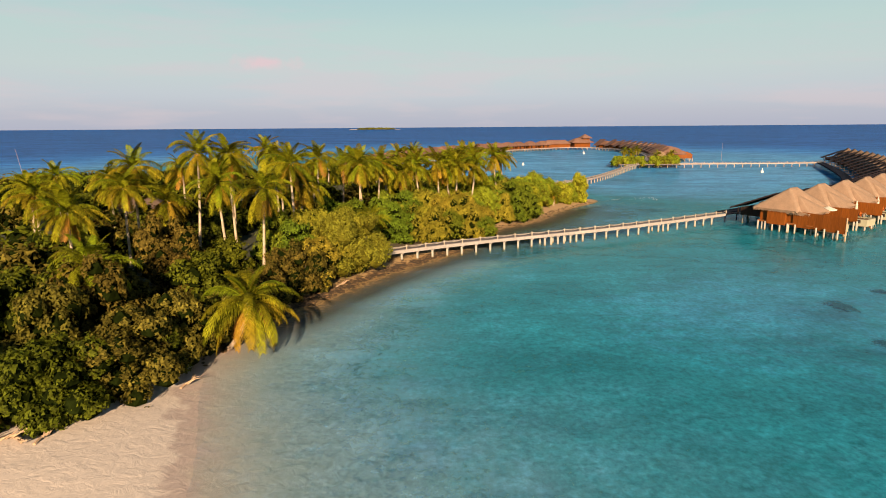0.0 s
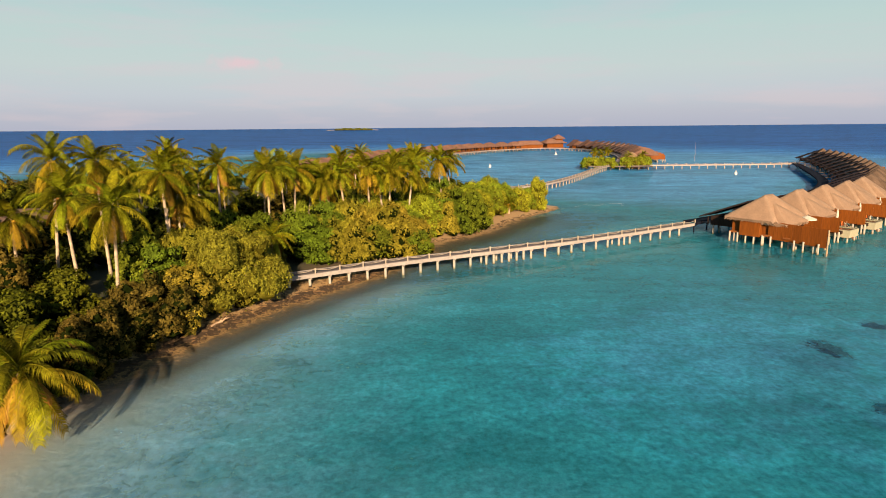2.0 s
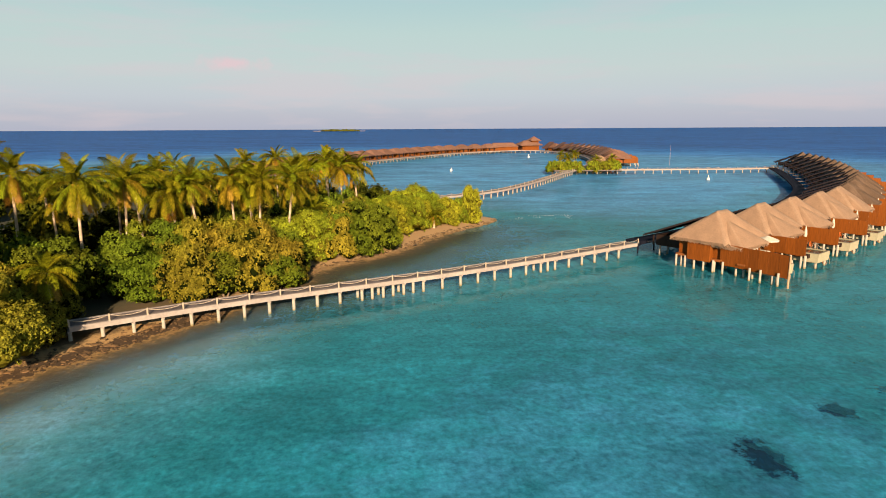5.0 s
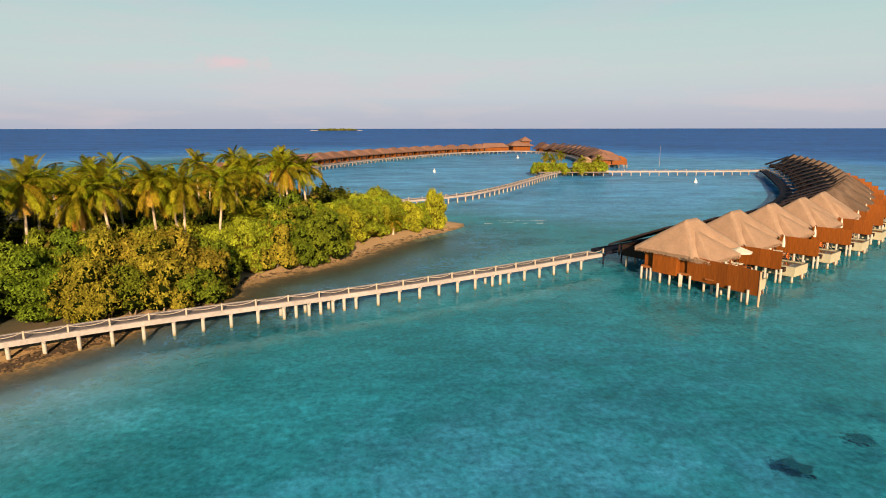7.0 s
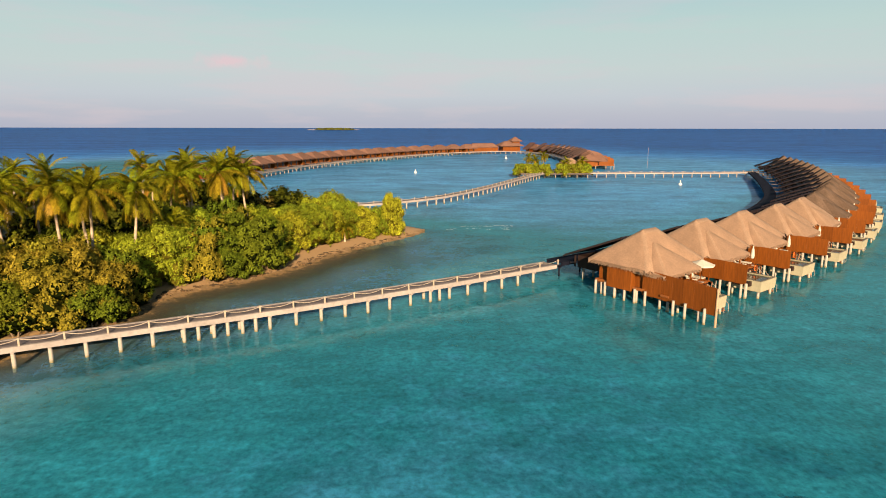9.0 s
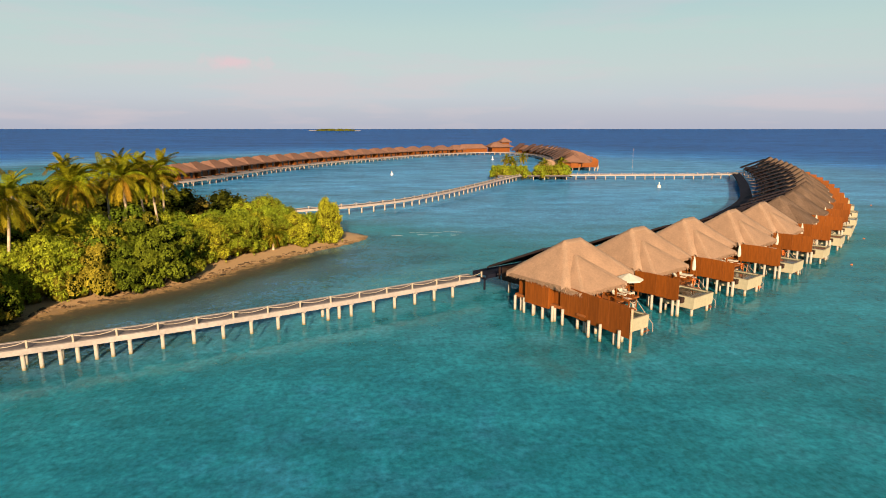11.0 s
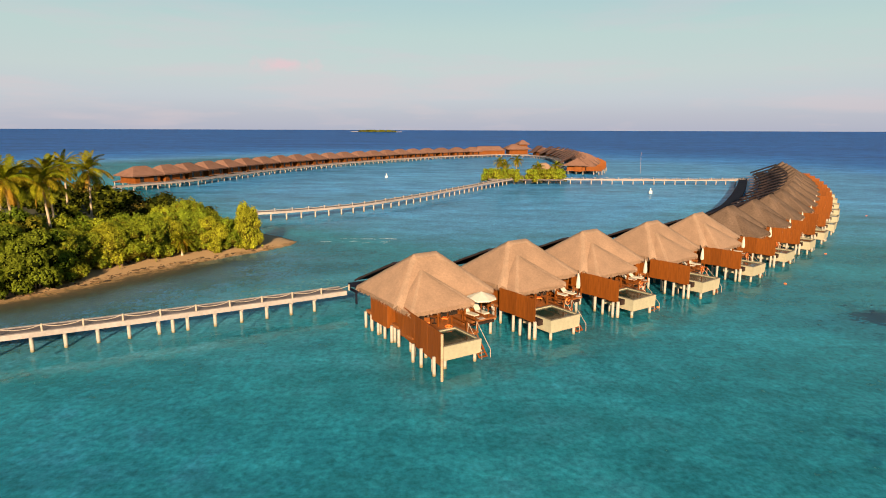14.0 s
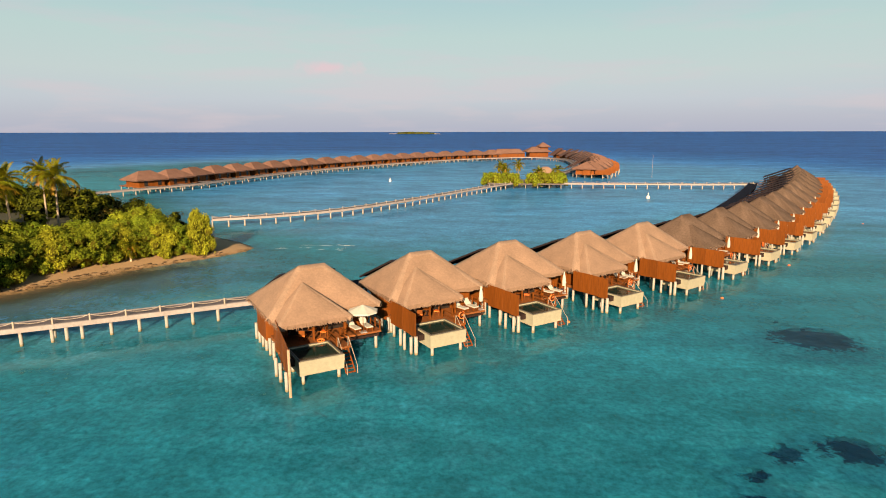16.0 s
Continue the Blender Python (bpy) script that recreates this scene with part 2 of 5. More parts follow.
def box(bm, x0, x1, y0, y1, z0, z1, bevel=0.0, m=None):
    r = bmesh.ops.create_cube(bm, size=1.0)
    vs = r["verts"]
    for v in vs:
        v.co = Vector(((x0 + x1) / 2 + v.co.x * (x1 - x0), (y0 + y1) / 2 + v.co.y * (y1 - y0), (z0 + z1) / 2 + v.co.z * (z1 - z0)))
    if bevel:
        es = list({e for v in vs for e in v.link_edges})
        made = bmesh.ops.bevel(bm, geom=es, offset=bevel, segments=1, affect="EDGES")
        vs = list({v for f in made["faces"] for v in f.verts} | {v for v in vs if v.is_valid})
    if m is not None:
        for v in vs:
            v.co = m @ v.co
    return vs


def tube(bm, points, radii, seg=8, cap=True):
    """A round bar along points."""
    rings = []
    for i, p in enumerate(points):
        p = Vector(p)
        a = Vector(points[max(i - 1, 0)])
        c = Vector(points[min(i + 1, len(points) - 1)])
        d = (c - a).normalized()
        s = d.cross(Vector((0, 0, 1)))
        s = s.normalized() if s.length > 1e-3 else Vector((1, 0, 0))
        w = s.cross(d)
        r = radii[i] if isinstance(radii, (list, tuple)) else radii
        rings.append([bm.verts.new(p + (s * math.cos(t) + w * math.sin(t)) * r) for t in [k * 2 * math.pi / seg for k in range(seg)]])
    for a, c in zip(rings, rings[1:]):
        for k in range(seg):
            bm.faces.new((a[k], a[(k + 1) % seg], c[(k + 1) % seg], c[k]))
    if cap:
        bm.faces.new(rings[0][::-1]), bm.faces.new(rings[-1])


def curve_points(ctrl, step):
    """Points at even steps along a smooth line through ctrl (Catmull-Rom)."""
    c = [Vector(p) for p in ctrl]
    c = [c[0] * 2 - c[1]] + c + [c[-1] * 2 - c[-2]]
    dense = []
    for i in range(1, len(c) - 2):
        for k in range(24):
            t = k / 24
            p0, p1, p2, p3 = c[i - 1:i + 3]
            dense.append(0.5 * (2 * p1 + (p2 - p0) * t + (2 * p0 - 5 * p1 + 4 * p2 - p3) * t * t + (3 * p1 - p0 - 3 * p2 + p3) * t ** 3))
    dense.append(c[-2])
    out, left = [dense[0]], step
    for a, b in zip(dense, dense[1:]):
        d = (b - a).length
        pos = 0.0
        while d - pos >= left:
            pos += left
            out.append(a.lerp(b, pos / d))
            left = step
        left -= d - pos
    return out


def mesh_from(name, verts, faces, mat, smooth=False):
    me = bpy.data.meshes.new(name)
    me.from_pydata(verts, [], faces)
    me.materials.append(mat)
    if smooth:
        me.shade_smooth()
    return me


# ---- ground and sea ----
SHORE = [(-60, -60), (-22, -25), (-11, 5), (-13.2, 24), (-17.4, 36), (-19.0, 44), (-15.4, 55.6), (-10.5, 66.6), (-7.0, 73.1), (-2.7, 79.4), (2.0, 87.3), (4.8, 93.0), (7.8, 98.6), (7.4, 104.0), (9.4, 107.6), (13.4, 112.2), (18.0, 117.2), (21.2, 123.4),
         (25.4, 131.4), (30.6, 138.4), (35.8, 145.6), (37.6, 151.6), (31, 158), (16, 168), (2, 182), (-40, 205), (-110, 190), (-190, 120), (-180, -20)]
outline = np.array([p[:2] for p in curve_points([(*p, 0) for p in SHORE + SHORE[:1]], 4.0)])


def signed_distance(x, y, poly):
    """Metres to the outline, positive inside."""
    a, b = poly, np.roll(poly, -1, 0)
    best = np.full(x.shape, 1e9)
    inside = np.zeros(x.shape, bool)
    for (ax, ay), (bx, by) in zip(a, b):
        dx, dy = bx - ax, by - ay
        t = np.clip(((x - ax) * dx + (y - ay) * dy) / (dx * dx + dy * dy + 1e-9), 0, 1)
        best = np.minimum(best, np.hypot(x - ax - t * dx, y - ay - t * dy))
        if ay != by:
            inside ^= ((ay > y) != (by > y)) & (x < (bx - ax) * (y - ay) / (by - ay) + ax)
    return np.where(inside, best, -best)


def smooth_noise(x, y, size, seed):
    """Value noise in -1..1, one cell size metres."""
    r = np.random.RandomState(seed)
    g = r.uniform(-1, 1, (64, 64))
    u, v = x / size + 17.3 * seed, y / size + 5.1 * seed
    i, j = np.floor(u).astype(int), np.floor(v).astype(int)
    f, h = u - i, v - j
    f, h = f * f * (3 - 2 * f), h * h * (3 - 2 * h)
    q = lambda a, b: g[a % 64, b % 64]
    return (q(i, j) * (1 - f) + q(i + 1, j) * f) * (1 - h) + (q(i, j + 1) * (1 - f) + q(i + 1, j + 1) * f) * h


def graded(near0, near1, step, far):
    core = np.arange(near0, near1 + step / 2, step)
    grow = [step]
    while sum(grow) < far:
        grow.append(grow[-1] * 1.22)
    out = np.cumsum(grow)
    return np.concatenate([near0 - out[::-1], core, near1 + out])


def sheet(xs, ys):
    gx, gy = np.meshgrid(xs, ys)
    nx, ny = len(xs), len(ys)
    i = np.arange(nx * ny).reshape(ny, nx)
    quads = np.stack([i[:-1, :-1], i[:-1, 1:], i[1:, 1:], i[1:, :-1]], -1).reshape(-1, 4)
    return gx.ravel(), gy.ravel(), quads


CORALS = ((41.6, 58.6, 2.6, 5.0, 18), (49.6, 64.2, 2.4, 2.6, 14), (110.2, 112.9, 8.2, 7.6, 50), (102.6, 90.8, 4.4, 4.0, 20), (98.0, 89.8, 2.3, 2.4, 10), (95.3, 87.2, 1.8, 1.8, 8), (55.6, 67.1, 2.6, 1.8, 10), (38.5, 47.3, 2.4, 2.6, 10), (94.3, 84.6, 2.0, 1.2, 8), (60.0, 71.6, 1.5, 0.9, 7), (97.2, 86.8, 0.9, 0.7, 4))        # place, reach and lumps


def reef_cover(x, y):
    """How much of the bed is dark coral and seaweed."""
    return np.clip(sum(np.exp(-((x - cx) / (0.55 * rx)) ** 2 - ((y - cy) / (0.55 * ry)) ** 2) for cx, cy, rx, ry, k in CORALS), 0, 1)


def sea_depth(x, y, s):
    """Depth of the water: shelving sand, the lagoon, and the drop beyond the reef."""
    d = np.maximum(-s, 0)
    reach = 8.0 + 6 * np.clip((92 - y) / 16, 0, 1) + 13 * np.clip((60 - y) / 26, 0, 1) + 14 * np.clip((y - 88) / 10, 0, 1)
    shelf = 2.5 * (1 - np.exp(-(d / reach) ** 1.4)) + 0.2 * smooth_noise(x, y, 14, 3) * np.clip(d / 14, 0, 1)
    reef = np.hypot((x - 40) / 230, (y - 205) / 315) + 0.06 * smooth_noise(x, y, 70, 5)
    reef = np.where(y < 150, np.minimum(reef, np.hypot((x - 60) / 250, (y - 205) / 2500)), reef)
    # extra depth turns the far lagoon bluer, partly in place of sky reflection
    inner = np.clip(1 - np.hypot((x - 55) / 105, (y - 275) / 150), 0, 1)
    inner = np.maximum(inner, 0.28 * np.clip((y - 135) / 90, 0, 1) * np.clip((x + 20) / 60, 0, 1))
    basin = 1.2 * np.exp(-((x - 32) / 28) ** 2 - ((y - 58) / 26) ** 2) * np.clip(d / 20, 0, 1)
    shelf = shelf + basin
    return np.maximum(shelf + 3.0 * np.clip(inner * 3.6, 0, 1) + 40 * np.clip((reef - 0.82) / 0.9, 0, 1) ** 1.5, 0.0)


xs, ys = graded(-44, 122, 0.9, 5600), graded(8, 168, 0.9, 5600)
gx, gy, quads = sheet(xs, ys)
s = signed_distance(gx, gy, outline)
depth = sea_depth(gx, gy, s)
land = 1.25 * (1 - np.exp(-np.maximum(s, 0) / 9)) + 0.07 * smooth_noise(gx, gy, 5, 7) * np.clip(s / 4, 0, 1)
bed = depth
near_bed = np.minimum(bed, 6.0) * 0.7 + np.clip(bed - 6, 0, 40) * 0.5 + 0.05 * np.minimum(np.maximum(-s, 0), 6)
z = np.where(s > 0, land, -near_bed)

ground_mat = bpy.data.materials.new("sand_and_leaf_litter")
ground_mat.use_nodes = True
n, l = ground_mat.node_tree.nodes, ground_mat.node_tree.links
b = n["Principled BSDF"]
b.inputs["Roughness"].default_value = 0.95
at_s = n.new("ShaderNodeAttribute")
at_s.attribute_name = "inland"
tc = n.new("ShaderNodeTexCoord")
n1, n2 = n.new("ShaderNodeTexNoise"), n.new("ShaderNodeTexNoise")
n1.inputs["Scale"].default_value, n1.inputs["Detail"].default_value = 0.5, 8.0
n2.inputs["Scale"].default_value, n2.inputs["Detail"].default_value = 6.0, 6.0
for q in (n1, n2):
    l.new(tc.outputs["Object"], q.inputs["Vector"])
jag = n.new("ShaderNodeMath")
jag.operation = "MULTIPLY_ADD"
jag.inputs[1].default_value, jag.inputs[2].default_value = 4.0, -2.0
l.new(n1.outputs[0], jag.inputs[0])
n3, jag3, jagged = n.new("ShaderNodeTexNoise"), n.new("ShaderNodeMath"), n.new("ShaderNodeMath")       # ragged ledges of the stony shore
n3.inputs["Scale"].default_value, n3.inputs["Detail"].default_value, n3.inputs["Roughness"].default_value = 1.5, 8.0, 0.75
l.new(tc.outputs["Object"], n3.inputs["Vector"])
jag3.operation = "MULTIPLY_ADD"
jag3.inputs[1].default_value, jag3.inputs[2].default_value = 6.0, -3.0
l.new(n3.outputs[0], jag3.inputs[0])
edge = n.new("ShaderNodeMath")
l.new(at_s.outputs["Fac"], edge.inputs[0]), l.new(jag.outputs[0], edge.inputs[1])
ramp = n.new("ShaderNodeValToRGB")       # wet sand, wrack line, dry sand, litter under the trees
span = n.new("ShaderNodeMapRange")
span.inputs[1].default_value, span.inputs[2].default_value = -4.0, 20.0
l.new(edge.outputs[0], span.inputs[0]), l.new(span.outputs[0], ramp.inputs[0])
sand_dry, sand_wet = (0.49, 0.405, 0.37), (0.345, 0.27, 0.252)
stops = [(0.0, (0.37, 0.355, 0.31)), (0.12, (0.34, 0.295, 0.26)), (0.185, sand_wet), (0.21, sand_wet), (0.235, sand_dry), (0.72, sand_dry), (0.86, (0.12, 0.09, 0.05)), (1.0, (0.030, 0.032, 0.011))]
fill_ramp(ramp, stops)
ramp2 = n.new("ShaderNodeValToRGB")      # the narrow shore with dark seaweed and stones
stops2 = [(0.0, (0.050, 0.046, 0.018)), (0.10, (0.040, 0.030, 0.011)), (0.19, (0.060, 0.038, 0.013)), (0.245, (0.12, 0.072, 0.026)), (0.275, (0.25, 0.145, 0.052)), (0.30, (0.036, 0.018, 0.007)), (0.39, (0.048, 0.024, 0.009)), (0.42, (0.30, 0.180, 0.076)), (0.465, (0.34, 0.215, 0.100)), (0.54, (0.10, 0.062, 0.030)), (1.0, (0.026, 0.026, 0.010))]
fill_ramp(ramp2, stops2)
span2 = n.new("ShaderNodeMapRange")
span2.inputs[1].default_value, span2.inputs[2].default_value = -4.0, 12.0
l.new(edge.outputs[0], jagged.inputs[0]), l.new(jag3.outputs[0], jagged.inputs[1]), l.new(jagged.outputs[0], span2.inputs[0])
l.new(span2.outputs[0], ramp2.inputs[0])
where = n.new("ShaderNodeSeparateXYZ")
l.new(tc.outputs["Object"], where.inputs[0])
north = n.new("ShaderNodeMapRange")
north.inputs[1].default_value, north.inputs[2].default_value = 42.0, 54.0
l.new(where.outputs["Y"], north.inputs[0])
offs = n.new("ShaderNodeMapRange")
offs.inputs[1].default_value, offs.inputs[2].default_value, offs.inputs[3].default_value, offs.inputs[4].default_value = -6.5, -2.4, 0.0, 1.0
lee, leeward = n.new("ShaderNodeMapRange"), n.new("ShaderNodeMath")     # broad rock flat in the lee of the jetty, also darkened for the hedge's reflection
lee.inputs[1].default_value, lee.inputs[2].default_value, lee.inputs[3].default_value, lee.inputs[4].default_value = 83.0, 98.0, 0.0, 11.0
l.new(where.outputs["Y"], lee.inputs[0]), l.new(lee.outputs[0], leeward.inputs[0]), l.new(at_s.outputs["Fac"], leeward.inputs[1])
l.new(leeward.outputs[0], offs.inputs[0])
nfac = n.new("ShaderNodeMath")
nfac.operation = "MULTIPLY"
l.new(north.outputs[0], nfac.inputs[0]), l.new(offs.outputs[0], nfac.inputs[1])
choose = n.new("ShaderNodeMixRGB")
l.new(nfac.outputs[0], choose.inputs[0]), l.new(ramp.outputs[0], choose.inputs[1]), l.new(ramp2.outputs[0], choose.inputs[2])
spit, sandy, spit_fac, golden = n.new("ShaderNodeMapRange"), n.new("ShaderNodeMapRange"), n.new("ShaderNodeMath"), n.new("ShaderNodeMixRGB")     # golden sand along the spit
spit.inputs[1].default_value, spit.inputs[2].default_value = 92.0, 100.0
sandy.inputs[1].default_value, sandy.inputs[2].default_value = 0.2, 1.6
spit_fac.operation = "MULTIPLY"
golden.inputs[2].default_value = (0.315, 0.196, 0.098, 1)
strip, strip_fac = n.new("ShaderNodeMapRange"), n.new("ShaderNodeMath")
strip.inputs[1].default_value, strip.inputs[2].default_value, strip.inputs[3].default_value, strip.inputs[4].default_value = 6.0, 9.0, 1.0, 0.0
strip_fac.operation = "MULTIPLY"
l.new(at_s.outputs["Fac"], strip.inputs[0]), l.new(strip.outputs[0], strip_fac.inputs[0]), l.new(spit_fac.outputs[0], strip_fac.inputs[1])
l.new(where.outputs["Y"], spit.inputs[0]), l.new(jagged.outputs[0], sandy.inputs[0]), l.new(spit.outputs[0], spit_fac.inputs[0]), l.new(sandy.outputs[0], spit_fac.inputs[1])
l.new(strip_fac.outputs[0], golden.inputs[0]), l.new(choose.outputs[0], golden.inputs[1])
weed1, weed2 = n.new("ShaderNodeTexNoise"), n.new("ShaderNodeTexNoise")   # weed and rubble on the bed
weed1.inputs["Scale"].default_value, weed1.inputs["Detail"].default_value, weed1.inputs["Roughness"].default_value = 0.22, 10.0, 0.75
weed2.inputs["Scale"].default_value, weed2.inputs["Detail"].default_value, weed2.inputs["Roughness"].default_value = 1.6, 6.0, 0.7
for q in (weed1, weed2):
    l.new(tc.outputs["Object"], q.inputs["Vector"])
wadd = n.new("ShaderNodeMath")
l.new(weed1.outputs[0], wadd.inputs[0]), l.new(weed2.outputs[0], wadd.inputs[1])
wramp = n.new("ShaderNodeMapRange")
wramp.inputs[1].default_value, wramp.inputs[2].default_value = 0.95, 1.20
l.new(wadd.outputs[0], wramp.inputs[0])
offshore = n.new("ShaderNodeMapRange")
offshore.inputs[1].default_value, offshore.inputs[2].default_value, offshore.inputs[3].default_value, offshore.inputs[4].default_value = -1.0, -12.0, 0.0, 0.8
l.new(at_s.outputs["Fac"], offshore.inputs[0])
wfac = n.new("ShaderNodeMath")
wfac.operation = "MULTIPLY"
l.new(wramp.outputs[0], wfac.inputs[0]), l.new(offshore.outputs[0], wfac.inputs[1])
weedmix = n.new("ShaderNodeMixRGB")
weedmix.inputs[2].default_value = (0.030, 0.11, 0.105, 1)
l.new(wfac.outputs[0], weedmix.inputs[0]), l.new(golden.outputs[0], weedmix.inputs[1])
grain = n.new("ShaderNodeMapRange")
grain.inputs[1].default_value, grain.inputs[2].default_value, grain.inputs[3].default_value, grain.inputs[4].default_value = 0.3, 0.7, 0.92, 1.06
l.new(n2.outputs[0], grain.inputs[0])
# bright network of caustic light, painted into the bed's colour offshore
caustic_map, caustic, caustic_range, grain_and_caustic = n.new("ShaderNodeMapping"), n.new("ShaderNodeTexNoise"), n.new("ShaderNodeMapRange"), n.new("ShaderNodeMath")
caustic_map.inputs["Scale"].default_value, caustic_map.inputs["Rotation"].default_value = (1.0, 0.8, 1), (0, 0, radians(15))
caustic.inputs["Scale"].default_value, caustic.inputs["Detail"].default_value, caustic.inputs["Distortion"].default_value = 1.7, 4.0, 1.2
caustic_range.inputs[1].default_value, caustic_range.inputs[2].default_value, caustic_range.inputs[3].default_value, caustic_range.inputs[4].default_value = 0.36, 0.66, 0.78, 1.22
l.new(tc.outputs["Object"], caustic_map.inputs["Vector"]), l.new(caustic_map.outputs[0], caustic.inputs["Vector"]), l.new(caustic.outputs[0], caustic_range.inputs[0])
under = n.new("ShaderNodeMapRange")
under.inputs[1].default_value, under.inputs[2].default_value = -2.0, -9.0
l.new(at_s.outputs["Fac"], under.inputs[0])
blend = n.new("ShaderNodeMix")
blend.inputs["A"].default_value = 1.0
l.new(under.outputs[0], blend.inputs["Factor"]), l.new(caustic_range.outputs[0], blend.inputs["B"])
grain_and_caustic.operation = "MULTIPLY"
l.new(grain.outputs[0], grain_and_caustic.inputs[0]), l.new(blend.outputs["Result"], grain_and_caustic.inputs[1])
sc = n.new("ShaderNodeVectorMath")
sc.operation = "SCALE"
l.new(weedmix.outputs[0], sc.inputs[0]), l.new(grain_and_caustic.outputs[0], sc.inputs["Scale"]), l.new(sc.outputs[0], b.inputs["Base Color"])
bp = n.new("ShaderNodeBump")             # trodden sand
prints = n.new("ShaderNodeTexNoise")
prints.inputs["Scale"].default_value, prints.inputs["Detail"].default_value, prints.inputs["Roughness"].default_value, prints.inputs["Distortion"].default_value = 1.1, 6.0, 0.62, 0.8
l.new(tc.outputs["Object"], prints.inputs["Vector"])
bp.inputs["Strength"].default_value, bp.inputs["Distance"].default_value = 0.35, 0.22
l.new(prints.outputs[0], bp.inputs["Height"]), l.new(bp.outputs[0], b.inputs["Normal"])

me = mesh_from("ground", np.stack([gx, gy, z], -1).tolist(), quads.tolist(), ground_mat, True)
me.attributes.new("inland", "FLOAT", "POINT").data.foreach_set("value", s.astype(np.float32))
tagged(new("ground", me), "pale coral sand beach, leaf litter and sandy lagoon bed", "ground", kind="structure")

water_mat = bpy.data.materials.new("lagoon_water")
water_mat.use_nodes = True
n, l = water_mat.node_tree.nodes, water_mat.node_tree.links
b = n["Principled BSDF"]
soft_ = n.new("ShaderNodeSubsurfaceScattering")      # light spreads in the water, so thin shadows melt
soft_.falloff = "BURLEY"
soft_.inputs["Scale"].default_value = 0.8
soft_.inputs["Radius"].default_value = (0.7, 1.0, 1.0)
crisp_, body_ = n.new("ShaderNodeBsdfDiffuse"), n.new("ShaderNodeMixShader")
body_.inputs[0].default_value = 0.36
l.new(soft_.outputs[0], body_.inputs[1]), l.new(crisp_.outputs[0], body_.inputs[2])
gloss = n.new("ShaderNodeBsdfGlossy")
gloss.inputs["Roughness"].default_value = 0.05
fres, fmax, surf = n.new("ShaderNodeFresnel"), n.new("ShaderNodeMath"), n.new("ShaderNodeMixShader")
fres.inputs["IOR"].default_value = 1.33
fmax.operation = "MINIMUM"
calm = n.new("ShaderNodeMapRange")
calm.inputs[1].default_value, calm.inputs[2].default_value, calm.inputs[3].default_value, calm.inputs[4].default_value = 3.5, 10.0, 0.26, 0.12         # a rough sea never mirrors fully at a grazing angle
l.new(fres.outputs[0], fmax.inputs[0]), l.new(fmax.outputs[0], surf.inputs[0])
l.new(body_.outputs[0], surf.inputs[1]), l.new(gloss.outputs[0], surf.inputs[2])
at_d = n.new("ShaderNodeAttribute")
at_d.attribute_name = "depth"
l.new(at_d.outputs["Fac"], calm.inputs[0]), l.new(calm.outputs[0], fmax.inputs[1])
tc = n.new("ShaderNodeTexCoord")
patch, patch2 = n.new("ShaderNodeTexNoise"), n.new("ShaderNodeTexNoise")
patch.inputs["Scale"].default_value, patch.inputs["Detail"].default_value = 0.035, 5.0
patch2.inputs["Scale"].default_value, patch2.inputs["Detail"].default_value, patch2.inputs["Roughness"].default_value = 0.30, 9.0, 0.68
for q in (patch, patch2):
    l.new(tc.outputs["Object"], q.inputs["Vector"])
w1 = n.new("ShaderNodeMath")
w1.operation = "MULTIPLY_ADD"
w1.inputs[1].default_value = 1.4
l.new(patch.outputs[0], w1.inputs[0]), l.new(at_d.outputs["Fac"], w1.inputs[2])
w2 = n.new("ShaderNodeMath")
w2.operation = "MULTIPLY_ADD"
w2.inputs[1].default_value = 2.2
l.new(patch2.outputs[0], w2.inputs[0]), l.new(w1.outputs[0], w2.inputs[2])
lg = n.new("ShaderNodeMath")
lg.operation = "LOGARITHM"
lg.inputs[1].default_value = 2.0
off = n.new("ShaderNodeMath")
off.operation = "SUBTRACT"
off.inputs[1].default_value = 1.0
l.new(w2.outputs[0], off.inputs[0])
lo_ = n.new("ShaderNodeMath")
lo_.operation = "MAXIMUM"
lo_.inputs[1].default_value = 0.6
l.new(off.outputs[0], lo_.inputs[0]), l.new(lo_.outputs[0], lg.inputs[0])
sp = n.new("ShaderNodeMapRange")
sp.inputs[1].default_value, sp.inputs[2].default_value = -0.4, 5.4
l.new(lg.outputs[0], sp.inputs[0])
wr = n.new("ShaderNodeValToRGB")
# shallow stops are bluer, with some of the sky's reflection put into the colour
stops = [(0.0, (0.12, 0.20, 0.29)), (0.16, (0.135, 0.320, 0.58)), (0.27, (0.056, 0.252, 0.408)), (0.36, (0.021, 0.220, 0.325)), (0.40, (0.017, 0.200, 0.312)), (0.45, (0.040, 0.235, 0.44)), (0.52, (0.054, 0.245, 0.53)), (0.62, (0.034, 0.170, 0.46)), (0.8, (0.013, 0.102, 0.36)), (1.0, (0.008, 0.072, 0.285))]
fill_ramp(wr, stops)
# streaks, wavelets and swaths: wave light and dark painted into the water's colour
streak_map, streak, streak_range, streaked = n.new("ShaderNodeMapping"), n.new("ShaderNodeTexNoise"), n.new("ShaderNodeMapRange"), n.new("ShaderNodeVectorMath")
streak_map.inputs["Scale"].default_value, streak_map.inputs["Rotation"].default_value = (0.07, 0.13, 1), (0, 0, radians(8))
streak.inputs["Scale"].default_value, streak.inputs["Detail"].default_value, streak.inputs["Roughness"].default_value = 1.0, 9.0, 0.62
streak_range.inputs[1].default_value, streak_range.inputs[2].default_value, streak_range.inputs[3].default_value, streak_range.inputs[4].default_value = 0.34, 0.66, 0.70, 1.28
streaked.operation = "SCALE"
